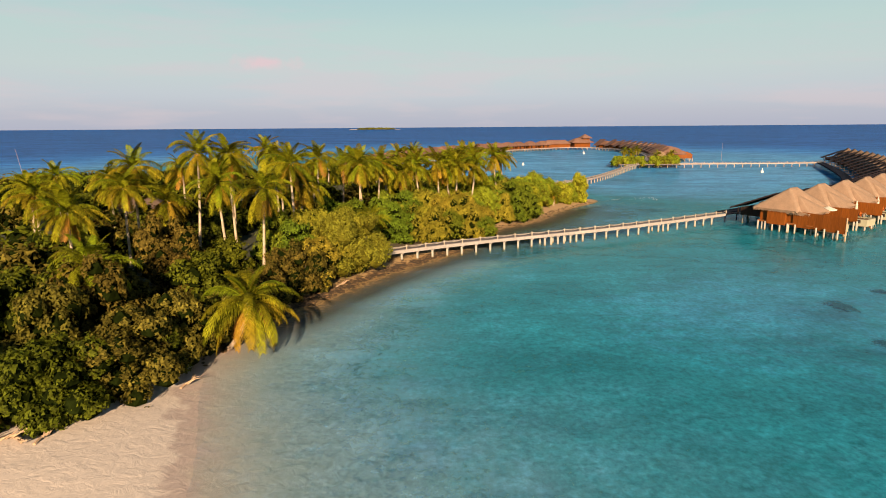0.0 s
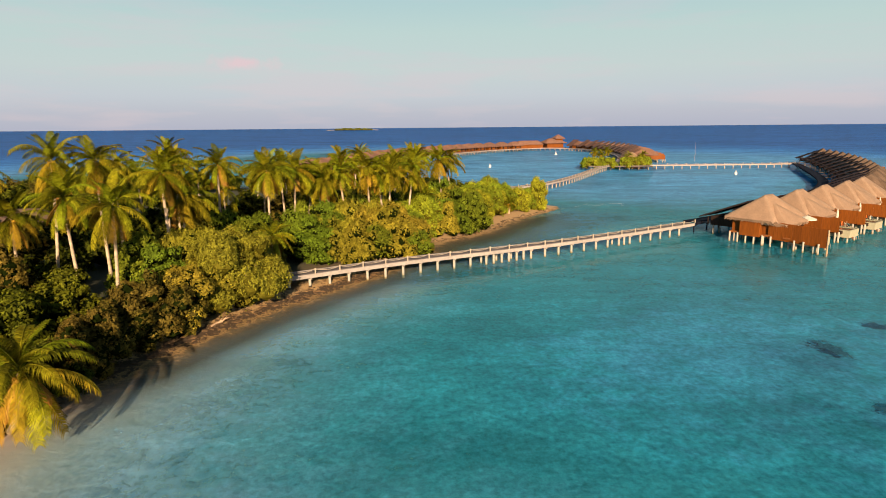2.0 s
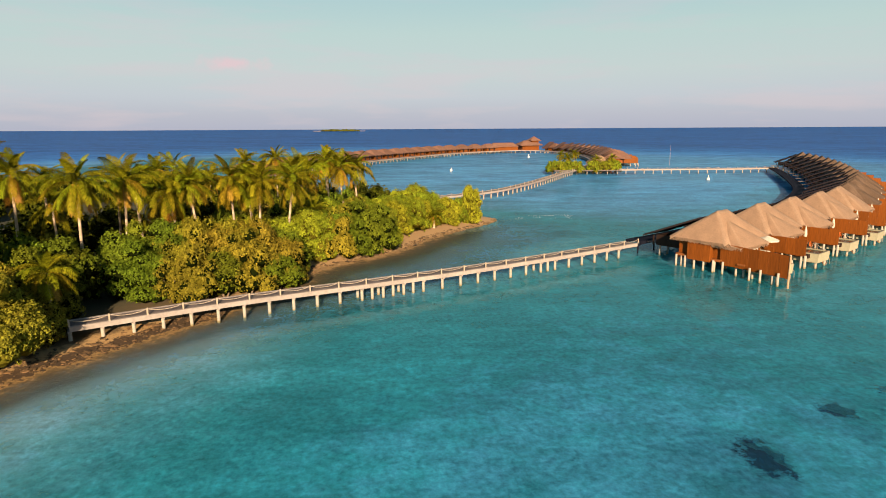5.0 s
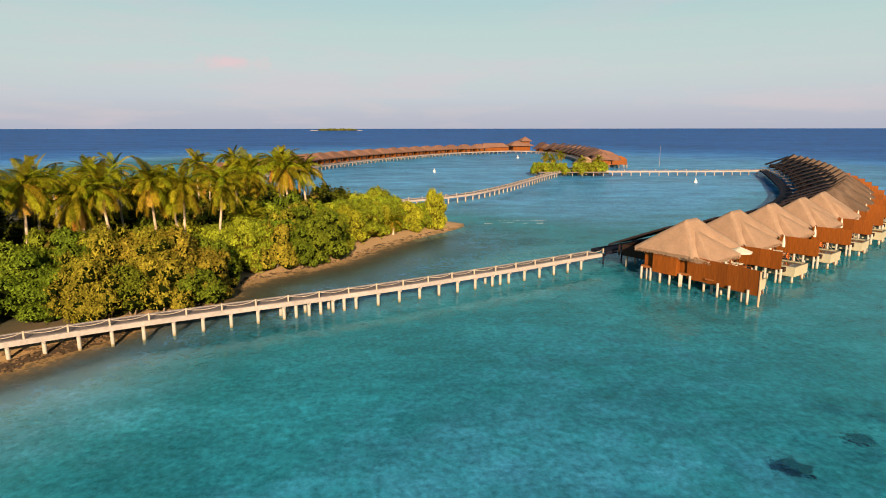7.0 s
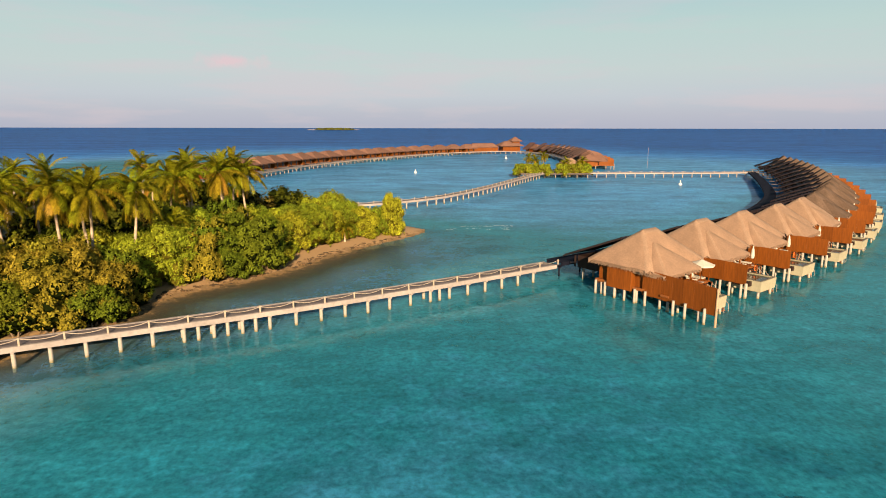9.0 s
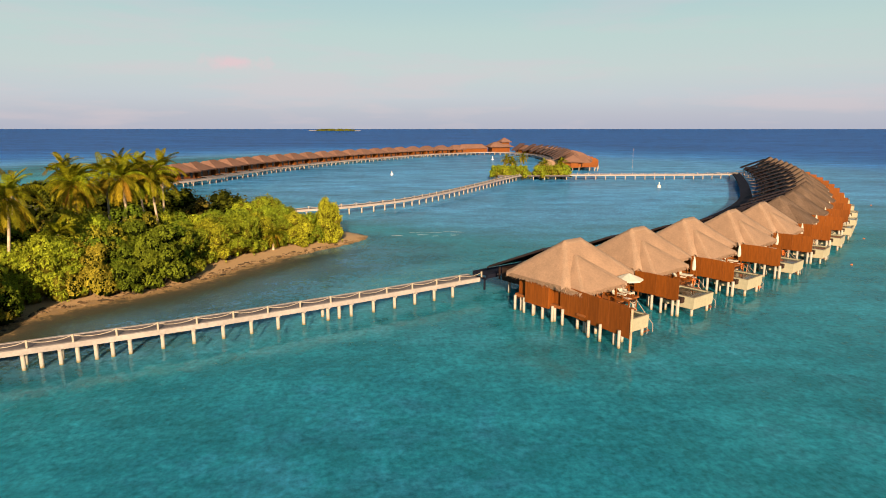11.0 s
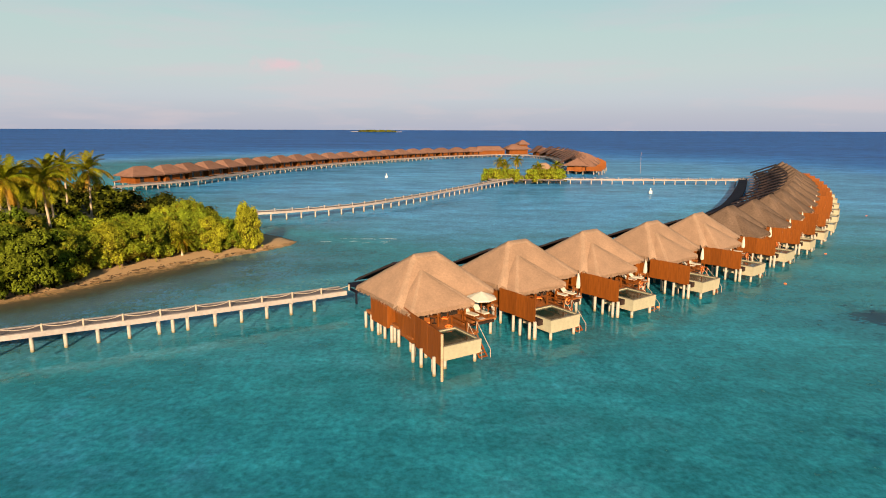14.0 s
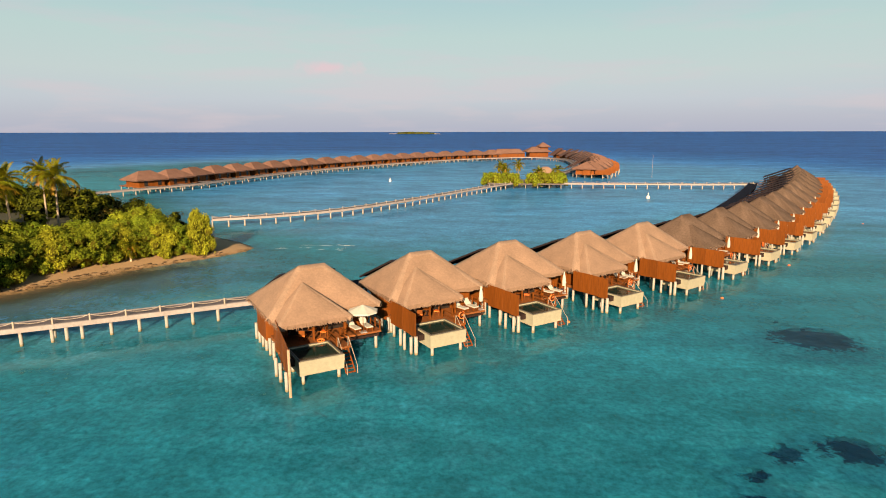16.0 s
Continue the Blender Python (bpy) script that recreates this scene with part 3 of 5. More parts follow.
fine_map, fine_, fine_range, both = n.new("ShaderNodeMapping"), n.new("ShaderNodeTexNoise"), n.new("ShaderNodeMapRange"), n.new("ShaderNodeMath")
fine_map.inputs["Scale"].default_value, fine_map.inputs["Rotation"].default_value = (2.1, 1.9, 1), (0, 0, radians(-6))
fine_.inputs["Scale"].default_value, fine_.inputs["Detail"].default_value, fine_.inputs["Roughness"].default_value = 1.0, 9.0, 0.66
fine_range.inputs[1].default_value, fine_range.inputs[2].default_value, fine_range.inputs[3].default_value, fine_range.inputs[4].default_value = 0.34, 0.66, 0.66, 1.34
both.operation = "MULTIPLY"
l.new(tc.outputs["Object"], fine_map.inputs["Vector"]), l.new(fine_map.outputs[0], fine_.inputs["Vector"]), l.new(fine_.outputs[0], fine_range.inputs[0])
swath_map, swath, swath_range, wide = n.new("ShaderNodeMapping"), n.new("ShaderNodeTexNoise"), n.new("ShaderNodeMapRange"), n.new("ShaderNodeMath")
swath_map.inputs["Scale"].default_value = (0.006, 0.026, 1)
swath.inputs["Scale"].default_value, swath.inputs["Detail"].default_value, swath.inputs["Roughness"].default_value = 1.0, 8.0, 0.7
swath_range.inputs[1].default_value, swath_range.inputs[2].default_value, swath_range.inputs[3].default_value, swath_range.inputs[4].default_value = 0.34, 0.66, 0.74, 1.26
wide.operation = "MULTIPLY"
chop_tone, chop_tone_range, with_chop_tone = n.new("ShaderNodeTexNoise"), n.new("ShaderNodeMapRange"), n.new("ShaderNodeMath")     # light and dark of wind chop a few metres long, painted as colour
chop_tone.inputs["Scale"].default_value, chop_tone.inputs["Detail"].default_value, chop_tone.inputs["Roughness"].default_value, chop_tone.inputs["Distortion"].default_value = 0.55, 4.0, 0.6, 0.5
chop_tone_range.inputs[1].default_value, chop_tone_range.inputs[2].default_value, chop_tone_range.inputs[3].default_value, chop_tone_range.inputs[4].default_value = 0.36, 0.64, 0.83, 1.17
with_chop_tone.operation = "MULTIPLY"
l.new(tc.outputs["Object"], chop_tone.inputs["Vector"]), l.new(chop_tone.outputs[0], chop_tone_range.inputs[0])
l.new(tc.outputs["Object"], swath_map.inputs["Vector"]), l.new(swath_map.outputs[0], swath.inputs["Vector"]), l.new(swath.outputs[0], swath_range.inputs[0])
l.new(streak_range.outputs[0], wide.inputs[0]), l.new(swath_range.outputs[0], wide.inputs[1]), l.new(wide.outputs[0], both.inputs[0]), l.new(fine_range.outputs[0], both.inputs[1])
l.new(tc.outputs["Object"], streak_map.inputs["Vector"]), l.new(streak_map.outputs[0], streak.inputs["Vector"]), l.new(streak.outputs[0], streak_range.inputs[0])
at_r, rag, ragsum, cover, dark = n.new("ShaderNodeAttribute"), n.new("ShaderNodeTexNoise"), n.new("ShaderNodeMath"), n.new("ShaderNodeMapRange"), n.new("ShaderNodeMixRGB")
at_r.attribute_name = "reef"                 # coral heads show dark blue through the water
rag.inputs["Scale"].default_value, rag.inputs["Detail"].default_value, rag.inputs["Roughness"].default_value = 1.1, 6.0, 0.7
ragsum.operation = "MULTIPLY_ADD"
ragsum.inputs[1].default_value = 1.7
cover.inputs[1].default_value, cover.inputs[2].default_value, cover.inputs[4].default_value = 1.28, 1.50, 0.92
dark.inputs[2].default_value = (0.002, 0.020, 0.062, 1)
l.new(tc.outputs["Object"], rag.inputs["Vector"]), l.new(rag.outputs[0], ragsum.inputs[0]), l.new(at_r.outputs["Fac"], ragsum.inputs[2])
l.new(ragsum.outputs[0], cover.inputs[0]), l.new(cover.outputs[0], dark.inputs[0]), l.new(wr.outputs[0], dark.inputs[1])
at_w, lee_dark_sum, lee_dark_range, olive = n.new("ShaderNodeAttribute"), n.new("ShaderNodeMath"), n.new("ShaderNodeMapRange"), n.new("ShaderNodeMixRGB")
at_w.attribute_name = "weed_and_reflection"                 # brown weed, and the hedge's dark reflection painted into the calm lee water's colour
lee_dark_sum.operation = "MULTIPLY_ADD"
lee_dark_sum.inputs[1].default_value = 0.8
lee_dark_range.inputs[1].default_value, lee_dark_range.inputs[2].default_value, lee_dark_range.inputs[4].default_value = 0.55, 1.25, 0.92
olive.inputs[2].default_value = (0.020, 0.032, 0.017, 1)
l.new(rag.outputs[0], lee_dark_sum.inputs[0]), l.new(at_w.outputs["Fac"], lee_dark_sum.inputs[2]), l.new(lee_dark_sum.outputs[0], lee_dark_range.inputs[0])
l.new(lee_dark_range.outputs[0], olive.inputs[0]), l.new(dark.outputs[0], olive.inputs[1])
l.new(sp.outputs[0], wr.inputs[0]), l.new(olive.outputs[0], streaked.inputs[0]), l.new(both.outputs[0], with_chop_tone.inputs[0]), l.new(chop_tone_range.outputs[0], with_chop_tone.inputs[1]), l.new(with_chop_tone.outputs[0], streaked.inputs["Scale"]), l.new(streaked.outputs[0], soft_.inputs["Color"]), l.new(streaked.outputs[0], crisp_.inputs["Color"])
waves = []
for sc_, det, st in ((2.2, 4.0, (1, 0.9, 1)), (0.8, 3.0, (1, 0.8, 1)), (0.33, 3.0, (0.8, 0.5, 1)), (0.06, 3.0, (1, 0.6, 1))):
    mp, nz = n.new("ShaderNodeMapping"), n.new("ShaderNodeTexNoise")
    mp.inputs["Scale"].default_value = st
    mp.inputs["Rotation"].default_value = (0, 0, radians(20))
    nz.inputs["Scale"].default_value, nz.inputs["Detail"].default_value = sc_, det
    l.new(tc.outputs["Object"], mp.inputs["Vector"]), l.new(mp.outputs[0], nz.inputs["Vector"])
    waves.append(nz)
prev = None
for nz, dist in zip(waves, (0.20, 0.30, 0.26, 0.35)):
    bp = n.new("ShaderNodeBump")
    bp.inputs["Strength"].default_value, bp.inputs["Distance"].default_value = 0.9, dist
    l.new(nz.outputs[0], bp.inputs["Height"])
    if prev:
        l.new(prev.outputs[0], bp.inputs["Normal"])
    prev = bp
l.new(prev.outputs[0], crisp_.inputs["Normal"])
swell = n.new("ShaderNodeBump")             # the mirror image follows the longer waves only
swell.inputs["Strength"].default_value, swell.inputs["Distance"].default_value = 0.8, 0.10
l.new(waves[1].outputs[0], swell.inputs["Height"])
for q in (gloss, fres):
    l.new(swell.outputs[0], q.inputs["Normal"])
n.remove(b)
clear = n.new("ShaderNodeBsdfTransparent")
opaq = n.new("ShaderNodeValToRGB")
deep = n.new("ShaderNodeMapRange")
deep.inputs[1].default_value, deep.inputs[2].default_value = 0.0, 10.0
l.new(at_d.outputs["Fac"], deep.inputs[0]), l.new(deep.outputs[0], opaq.inputs[0])
fill_ramp(opaq, [(0.0, (0.06, 0.06, 0.06)), (0.02, (0.14, 0.14, 0.14)), (0.05, (0.25, 0.25, 0.25)), (0.09, (0.34, 0.34, 0.34)), (0.15, (0.45, 0.45, 0.45)), (0.25, (0.56, 0.56, 0.56)), (0.5, (0.80, 0.80, 0.80)), (1.0, (1, 1, 1))])
tint = n.new("ShaderNodeValToRGB")
l.new(deep.outputs[0], tint.inputs[0]), l.new(tint.outputs[0], clear.inputs["Color"])
fill_ramp(tint, [(0.0, (0.96, 0.97, 0.98)), (0.03, (0.76, 0.90, 1.0)), (0.09, (0.58, 0.86, 0.98)), (0.22, (0.24, 0.76, 0.92)), (1.0, (0.2, 0.6, 0.85))])
mx = n.new("ShaderNodeMixShader")
l.new(opaq.outputs[0], mx.inputs[0]), l.new(clear.outputs[0], mx.inputs[1]), l.new(surf.outputs[0], mx.inputs[2])
l.new(mx.outputs[0], n["Material Output"].inputs["Surface"])

keep = (s < 3.0)
face_keep = keep[quads].any(1)
wf = quads[face_keep]
used = np.unique(wf)
remap = np.zeros(len(gx), int)
remap[used] = np.arange(len(used))
me = mesh_from("water", np.stack([gx[used], gy[used], np.zeros(len(used))], -1).tolist(), remap[wf].tolist(), water_mat, True)
me.attributes.new("depth", "FLOAT", "POINT").data.foreach_set("value", depth[used].astype(np.float32))
me.attributes.new("reef", "FLOAT", "POINT").data.foreach_set("value", reef_cover(gx[used], gy[used]).astype(np.float32))
lee_weed_and_mirror = np.exp(-((s[used] + 1.5) / 4.2) ** 2) * np.clip((gy[used] - 88) / 8, 0, 1) * np.clip((146 - gy[used]) / 16, 0, 1)
me.attributes.new("weed_and_reflection", "FLOAT", "POINT").data.foreach_set("value", lee_weed_and_mirror.astype(np.float32))
tagged(new("water", me), "clear turquoise lagoon turning deep blue beyond the reef", "sea", kind="structure")


def ground_z(x, y):
    d = float(signed_distance(np.array([x]), np.array([y]), outline)[0])
    return 1.25 * (1 - math.exp(-max(d, 0) / 9)) if d > 0 else -1.0


# ---- walkways ----
def pile_mesh(name, z0, z1, r, seg=8):
    bm = bmesh.new()
    tube(bm, [(0, 0, z0), (0, 0, 0.25), (0, 0, z1)], r, seg)
    return mesh_of(name, bm, PILE, True)


JPILE = pile_mesh("stilt", -0.35, 1.45, 0.17)
DPILE = pile_mesh("stilt", -0.35, 1.45, 0.12)
# piles in the villas' shade get the same darkened colour
DPILE.materials[0] = SHADEWALK
bm = bmesh.new()
box(bm, -0.07, 0.07, -0.07, 0.07, 0, 0.66, 0.012)
POST = mesh_of("post", bm, ROPE)


def strip(bm, pts, x0, x1, z0, z1):
    """A bar of rectangular section along a line, from x0 to x1 across it."""
    rows = []
    for i, p in enumerate(pts):
        d = (pts[min(i + 1, len(pts) - 1)] - pts[max(i - 1, 0)]).normalized()
        nrm = Vector((-d.y, d.x, 0))
        rows.append([bm.verts.new(p + nrm * a + Vector((0, 0, c))) for a, c in ((x0, z0), (x1, z0), (x1, z1), (x0, z1))])
    for a, c in zip(rows, rows[1:]):
        for k in range(4):
            bm.faces.new((a[k], c[k], c[(k + 1) % 4], a[(k + 1) % 4]))
    bm.faces.new(rows[0]), bm.faces.new(rows[-1][::-1])
    bmesh.ops.recalc_face_normals(bm, faces=bm.faces[:])


def walkway(name, label, ctrl, width=2.1, z=1.85, gap=2.5, rail=True, posts_gap=3.1, dark=False):
    ob = thing(name, label, "jetty")
    line = curve_points([(*p, 0) for p in ctrl], 0.5)
    h = width / 2
    bm = bmesh.new()
    strip(bm, line, -h + 0.16, h - 0.16, z - 0.12, z)
    part("deck", bm, SHADEWALK if dark else GREYWOOD, ob, "weathered grey plank deck")
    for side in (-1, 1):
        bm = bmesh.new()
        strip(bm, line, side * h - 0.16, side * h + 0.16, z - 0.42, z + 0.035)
        part("edge_beam", bm, SHADEWALK if dark else CONCRETE, ob, "pale concrete edge beam")
    for p, q in zip(curve_points([(*p, 0) for p in ctrl], gap), curve_points([(*p, 0) for p in ctrl], gap)[1:]):
        d = (q - p).normalized()
        nrm = Vector((-d.y, d.x, 0))
        a = part("stilt", DPILE if dark else JPILE, None, ob)
        a.location = p - nrm * (h - 0.35)
        if z < 2 and p.y < 105 and (14 < p.x < 21 or 36 < p.x < 40):       # bracing piles under the joints
            for along, across in ((0, h - 0.35), (1.2, -(h - 0.35))):
                a = part("stilt", JPILE, None, ob)
                a.location = p + d * along + nrm * across
        bm = bmesh.new()
        ang = math.degrees(math.atan2(nrm.y, nrm.x))
        box(bm, -h, h, -0.12, 0.12, z - 0.62, z - 0.42, 0.0, pose(p.x, p.y, 0, 0, 0, ang))
        part("cross_beam", bm, SHADEWALK if dark else CONCRETE, ob)
    if rail:
        pp = curve_points([(*p, 0) for p in ctrl], posts_gap)
        for side in (-1,):
            tops = []
            for i, p in enumerate(pp):
                d = (pp[min(i + 1, len(pp) - 1)] - pp[max(i - 1, 0)]).normalized()
                at = p + Vector((-d.y, d.x, 0)) * side * h
                a = part("post", POST, None, ob)
                a.matrix_basis = pose(at.x, at.y, z + 0.03, 0, 0, math.degrees(math.atan2(d.y, d.x)))
                tops.append(at + Vector((0, 0, z + 0.58)))
            for a, c in zip(tops, tops[1:]):
                bm = bmesh.new()
                tube(bm, [a.lerp(c, t) - Vector((0, 0, 0.26 * 4 * t * (1 - t))) for t in (0, 0.2, 0.4, 0.6, 0.8, 1)], 0.03, 5)
                part("rope", bm, ROPE, ob)
    return ob


walkway("jetty", "white concrete jetty with rope rails and grey decking from the shore", [(-9, 79.5), (3.2, 86.8), (18.5, 94.4), (28.1, 99.5), (39.9, 106.5), (53.0, 114.8)])
walkway("jetty", "long narrow jetty on white piles crossing the lagoon", [(19, 173), (30, 179.5), (41, 190), (52, 208), (62, 228), (72, 249), (81, 266)], gap=3.2, posts_gap=3.6)
walkway("jetty", "straight jetty on white piles joining the planted platform", [(98, 266.5), (120, 266.5), (145, 267), (164, 270)], gap=3.6, posts_gap=4.0)
RIGHT_INNER = [(53.5, 116.0), (61.5, 121.8), (82.5, 138.4), (104.8, 162.7), (122, 186.7), (134.5, 210), (147.5, 237), (158, 260), (164, 274)]
LEFT_INNER = [(-45, 214), (-38, 228), (-27, 250), (-22.5, 274), (-14, 311), (1, 351), (22, 392), (50, 435), (82, 463), (95, 467)]
FAR_INNER = [(95, 465), (107, 455), (114, 432), (115, 400), (113, 368), (108, 338), (99, 308), (90, 283)]
walkway("villa_walkway", "timber walkway curving behind the water villas, coloured dark for their shade", RIGHT_INNER, width=2.4, gap=4.0, rail=False, dark=True)
walkway("villa_walkway", "curving timber walkway in front of the water villas", LEFT_INNER, width=2.4, gap=4.0, rail=False)
walkway("villa_walkway", "curving timber walkway beside the far water villas", FAR_INNER, width=2.4, gap=4.0, rail=False)


# ---- water villas ----
def slope(bm, quad, nu, nv, bulge=0.0, rough=0.05, lift=0.0):
    """A thatched slope between four corners: eave left, eave right, top right, top left. Slightly swollen and uneven."""
    a, b_, c, d = [Vector(p) for p in quad]
    nrm = (b_ - a).cross(d - a).normalized()
    grid = []
    for j in range(nv + 1):
        v = j / nv
        row = []
        for i in range(nu + 1):
            u = i / nu
            p = a.lerp(b_, u).lerp(d.lerp(c, u), v)
            p = p + nrm * (bulge * math.sin(math.pi * v) * (1 - abs(2 * u - 1) ** 6) + lift)
            if 0 < i < nu or j == 0:
                p = p + nrm * noise.noise(p * 0.9) * rough + Vector((0, 0, noise.noise(p * 2.3))) * rough * (1.6 if j == 0 else 0.5)
            row.append(bm.verts.new(p))
        grid.append(row)
    for j in range(nv):
        for i in range(nu):
            bm.faces.new((grid[j][i], grid[j][i + 1], grid[j + 1][i + 1], grid[j + 1][i]))


def hip_roof(bm, x0, x1, y0, y1, ze, r0, r1, zr, thick=0.32, fine=True):
    """A hipped thatched roof: eave rectangle and height, ridge ends r0, r1 and height."""
    k = 1.0 if fine else 0.5
    A, B, C, D = (x0, y0, ze), (x1, y0, ze), (x1, y1, ze), (x0, y1, ze)
    long_x, long_y = max(3, int((x1 - x0) * 1.6 * k)), max(3, int((y1 - y0) * 1.6 * k))
    nv = 10 if fine else 5
    R0, R1 = (*r0, zr), (*r1, zr)
    if abs(r1[0] - r0[0]) >= abs(r1[1] - r0[1]):
        faces = ((A, B, R1, R0, long_x), (B, C, R1, R1, long_y), (C, D, R0, R1, long_x), (D, A, R0, R0, long_y))
    else:
        faces = ((A, B, R0, R0, long_x), (B, C, R1, R0, long_y), (C, D, R1, R1, long_x), (D, A, R0, R1, long_y))
    for p, q, t, w, m in faces:
        slope(bm, (p, q, t, w), m, nv, 0.14 if fine else 0.03, 0.05)
    bmesh.ops.remove_doubles(bm, verts=bm.verts[:], dist=0.03)
    bmesh.ops.dissolve_degenerate(bm, edges=bm.edges[:], dist=0.02)
    # underside and hanging eave
    rim = [(A, B), (B, C), (C, D), (D, A)]
    for p, q in rim:
        p, q = Vector(p), Vector(q)
        m = max(4, int((q - p).length * (4 if fine else 1.5)))
        tops, lows = [], []
        inward = Vector((0, 0, 1)).cross(q - p).normalized()
        for i in range(m + 1):
            c = p.lerp(q, i / m)
            tops.append(bm.verts.new(c + Vector((0, 0, 0.05))))
            lows.append(bm.verts.new(c + inward * 0.16 + Vector((0, 0, -thick - 0.16 * random.random()))))
        for i in range(m):
            bm.faces.new((tops[i], tops[i + 1], lows[i + 1], lows[i]))
    lo = [bm.verts.new(Vector((x, y, ze - thick * 0.5))) for x, y in ((x0 + 0.15, y0 + 0.15), (x1 - 0.15, y0 + 0.15), (x1 - 0.15, y1 - 0.15), (x0 + 0.15, y1 - 0.15))]
    bm.faces.new(lo[::-1])


def cap_strip(bm, p, q, w=0.46, h=0.04):
    p, q = Vector(p), Vector(q)
    d = (q - p).normalized()
    side = d.cross(Vector((0, 0, 1))).normalized()
    rows = []
    m = max(3, int((q - p).length * 1.5))
    for i in range(m + 1):
        c = p.lerp(q, i / m) + Vector((0, 0, 0.10 + 0.03 * noise.noise(p + d * i)))
        rows.append([bm.verts.new(c - side * w - Vector((0, 0, 0.34))), bm.verts.new(c + Vector((0, 0, h))), bm.verts.new(c + side * w - Vector((0, 0, 0.34)))])
    for a, b_ in zip(rows, rows[1:]):
        for k in range(2):
            bm.faces.new((a[k], a[k + 1], b_[k + 1], b_[k]))


VPILE = pile_mesh("stilt", -0.35, 1.6, 0.145)
bm = bmesh.new()
box(bm, -0.03, 0.03, 0.005, 1.285, 0, 2.2, 0.01)
PANEL = mesh_of("panel", bm, WOOD)


def fringe(rect, z, sides, mat):
    """Straw ends hanging from the eaves of a rectangle x0, x1, y0, y1; sides: front, right, back, left."""
    x0, x1, y0, y1 = rect
    A, B, C, D = Vector((x0, y0, z)), Vector((x1, y0, z)), Vector((x1, y1, z)), Vector((x0, y1, z))
    verts, faces = [], []
    for (p, q), on in zip(((A, B), (B, C), (C, D), (D, A)), sides):
        if not on:
            continue
        d = (q - p).normalized()
        out = d.cross(Vector((0, 0, 1)))
        for i in range(int((q - p).length * 34)):
            c = p.lerp(q, random.random()) + Vector((0, 0, random.uniform(-0.28, 0.08))) - out * random.uniform(-0.05, 0.12)
            w, ln = random.uniform(0.02, 0.05), random.uniform(0.10, 0.30)
            k = len(verts)
            verts += [tuple(c - d * w), tuple(c + d * w), tuple(c + d * random.uniform(-0.12, 0.12) + out * ln * 0.35 - Vector((0, 0, ln)))]
            faces.append((k, k + 1, k + 2))
    return mesh_from("thatch_fringe", verts, faces, mat)


def villa(thatch, full=True, screen=3.4, splay=0.0, fin=False):
    """One water villa. x runs along the row, y from the sea towards the walkway; the screen's end pile stands at the origin."""
    ob = thing("water_villa", "", "villa")
    fl = 1.75
    # roofs
    bm = bmesh.new()
    if full:
        hip_roof(bm, 0.5, 11.0, 7.7, 15.8, 3.95, (4.4, 11.5), (6.9, 11.5), 7.4)
    else:
        hip_roof(bm, -1.4, 10.8, 9.0, 19.2, 4.0, (2.6, 14.1), (7.0, 14.1), 6.7, fine=False)
    roof = part("main_roof", bm, thatch, ob, "steep hipped thatched roof with ragged eaves", True)
    bm = bmesh.new()
    if full:
        hip_roof(bm, 0.8, 7.4, 5.9, 12.6, 3.68, (4.15, 9.7), (4.15, 11.3), 6.25)
    else:
        hip_roof(bm, -0.2, 6.9, 6.1, 13.6, 3.8, (3.3, 9.5), (3.3, 12.4), 6.15, fine=False)
    porch = part("porch_roof", bm, thatch, ob, "lower thatched hip roof over the terrace", True)
    for r in (roof, porch):
        r.data.set_sharp_from_angle(angle=radians(32 if full else 14))
    if full:
        tagged(part("thatch_fringe", fringe((0.5, 11.0, 7.7, 15.8), 3.95, (False, True, True, True), THATCH), None, roof), "ragged straw ends along the eaves", kind="stuff")
        tagged(part("thatch_fringe", fringe((0.8, 7.4, 5.9, 9.0), 3.68, (True, True, False, True), THATCH), None, porch), "ragged straw ends along the eaves", kind="stuff")
    if full:
        bm = bmesh.new()
        for p, q in (((4.4, 11.5, 7.4), (6.9, 11.5, 7.4)), ((0.5, 7.7, 3.95), (4.4, 11.5, 7.4)), ((11.0, 7.7, 3.95), (6.9, 11.5, 7.4)), ((0.5, 15.8, 3.95), (4.4, 11.5, 7.4)), ((11.0, 15.8, 3.95), (6.9, 11.5, 7.4))):
            cap_strip(bm, p, q)
        part("ridge_cap", bm, THATCH_CAP if thatch == THATCH else thatch, roof, "thicker thatch along the ridge and hips", True)
        bm = bmesh.new()
        cap_strip(bm, (0.8, 5.9, 3.68), (4.15, 9.7, 6.25), 0.34), cap_strip(bm, (7.4, 5.9, 3.68), (4.15, 9.7, 6.25), 0.30)
        part("ridge_cap", bm, THATCH_CAP if thatch == THATCH else thatch, porch, "thicker thatch along the hips", True)
    # room, bathroom and entrance
    bm = bmesh.new()
    X0, X1, Y0, Y1 = (1.5, 10.1, 8.9, 14.9) if full else (0.5, 9.3, 10.4, 18.0)
    box(bm, X0, X1, Y0, Y1, fl, 4.0)
    part("wall", bm, WOOD, ob, "red-brown timber boarded walls")
    bm = bmesh.new()
    box(bm, X0 - 0.75, X0 + 0.2, Y0 + 1.2, Y0 + 4.4, fl - 0.5, 3.75, 0.02)
    part("bathroom_wall", bm, WOOD, ob, "projecting timber bathroom wall")
    for x0, x1 in ((1.4, 4.4), (4.7, 6.6)):
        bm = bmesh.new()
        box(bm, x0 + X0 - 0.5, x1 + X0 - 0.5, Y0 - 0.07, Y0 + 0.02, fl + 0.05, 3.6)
        part("glass_door", bm, GLASS_AND_SHADE, ob, "dark sliding glass door")
    bm = bmesh.new()
    box(bm, 5.2, 7.8, Y1, 22.9, fl - 0.02, fl + 0.05)
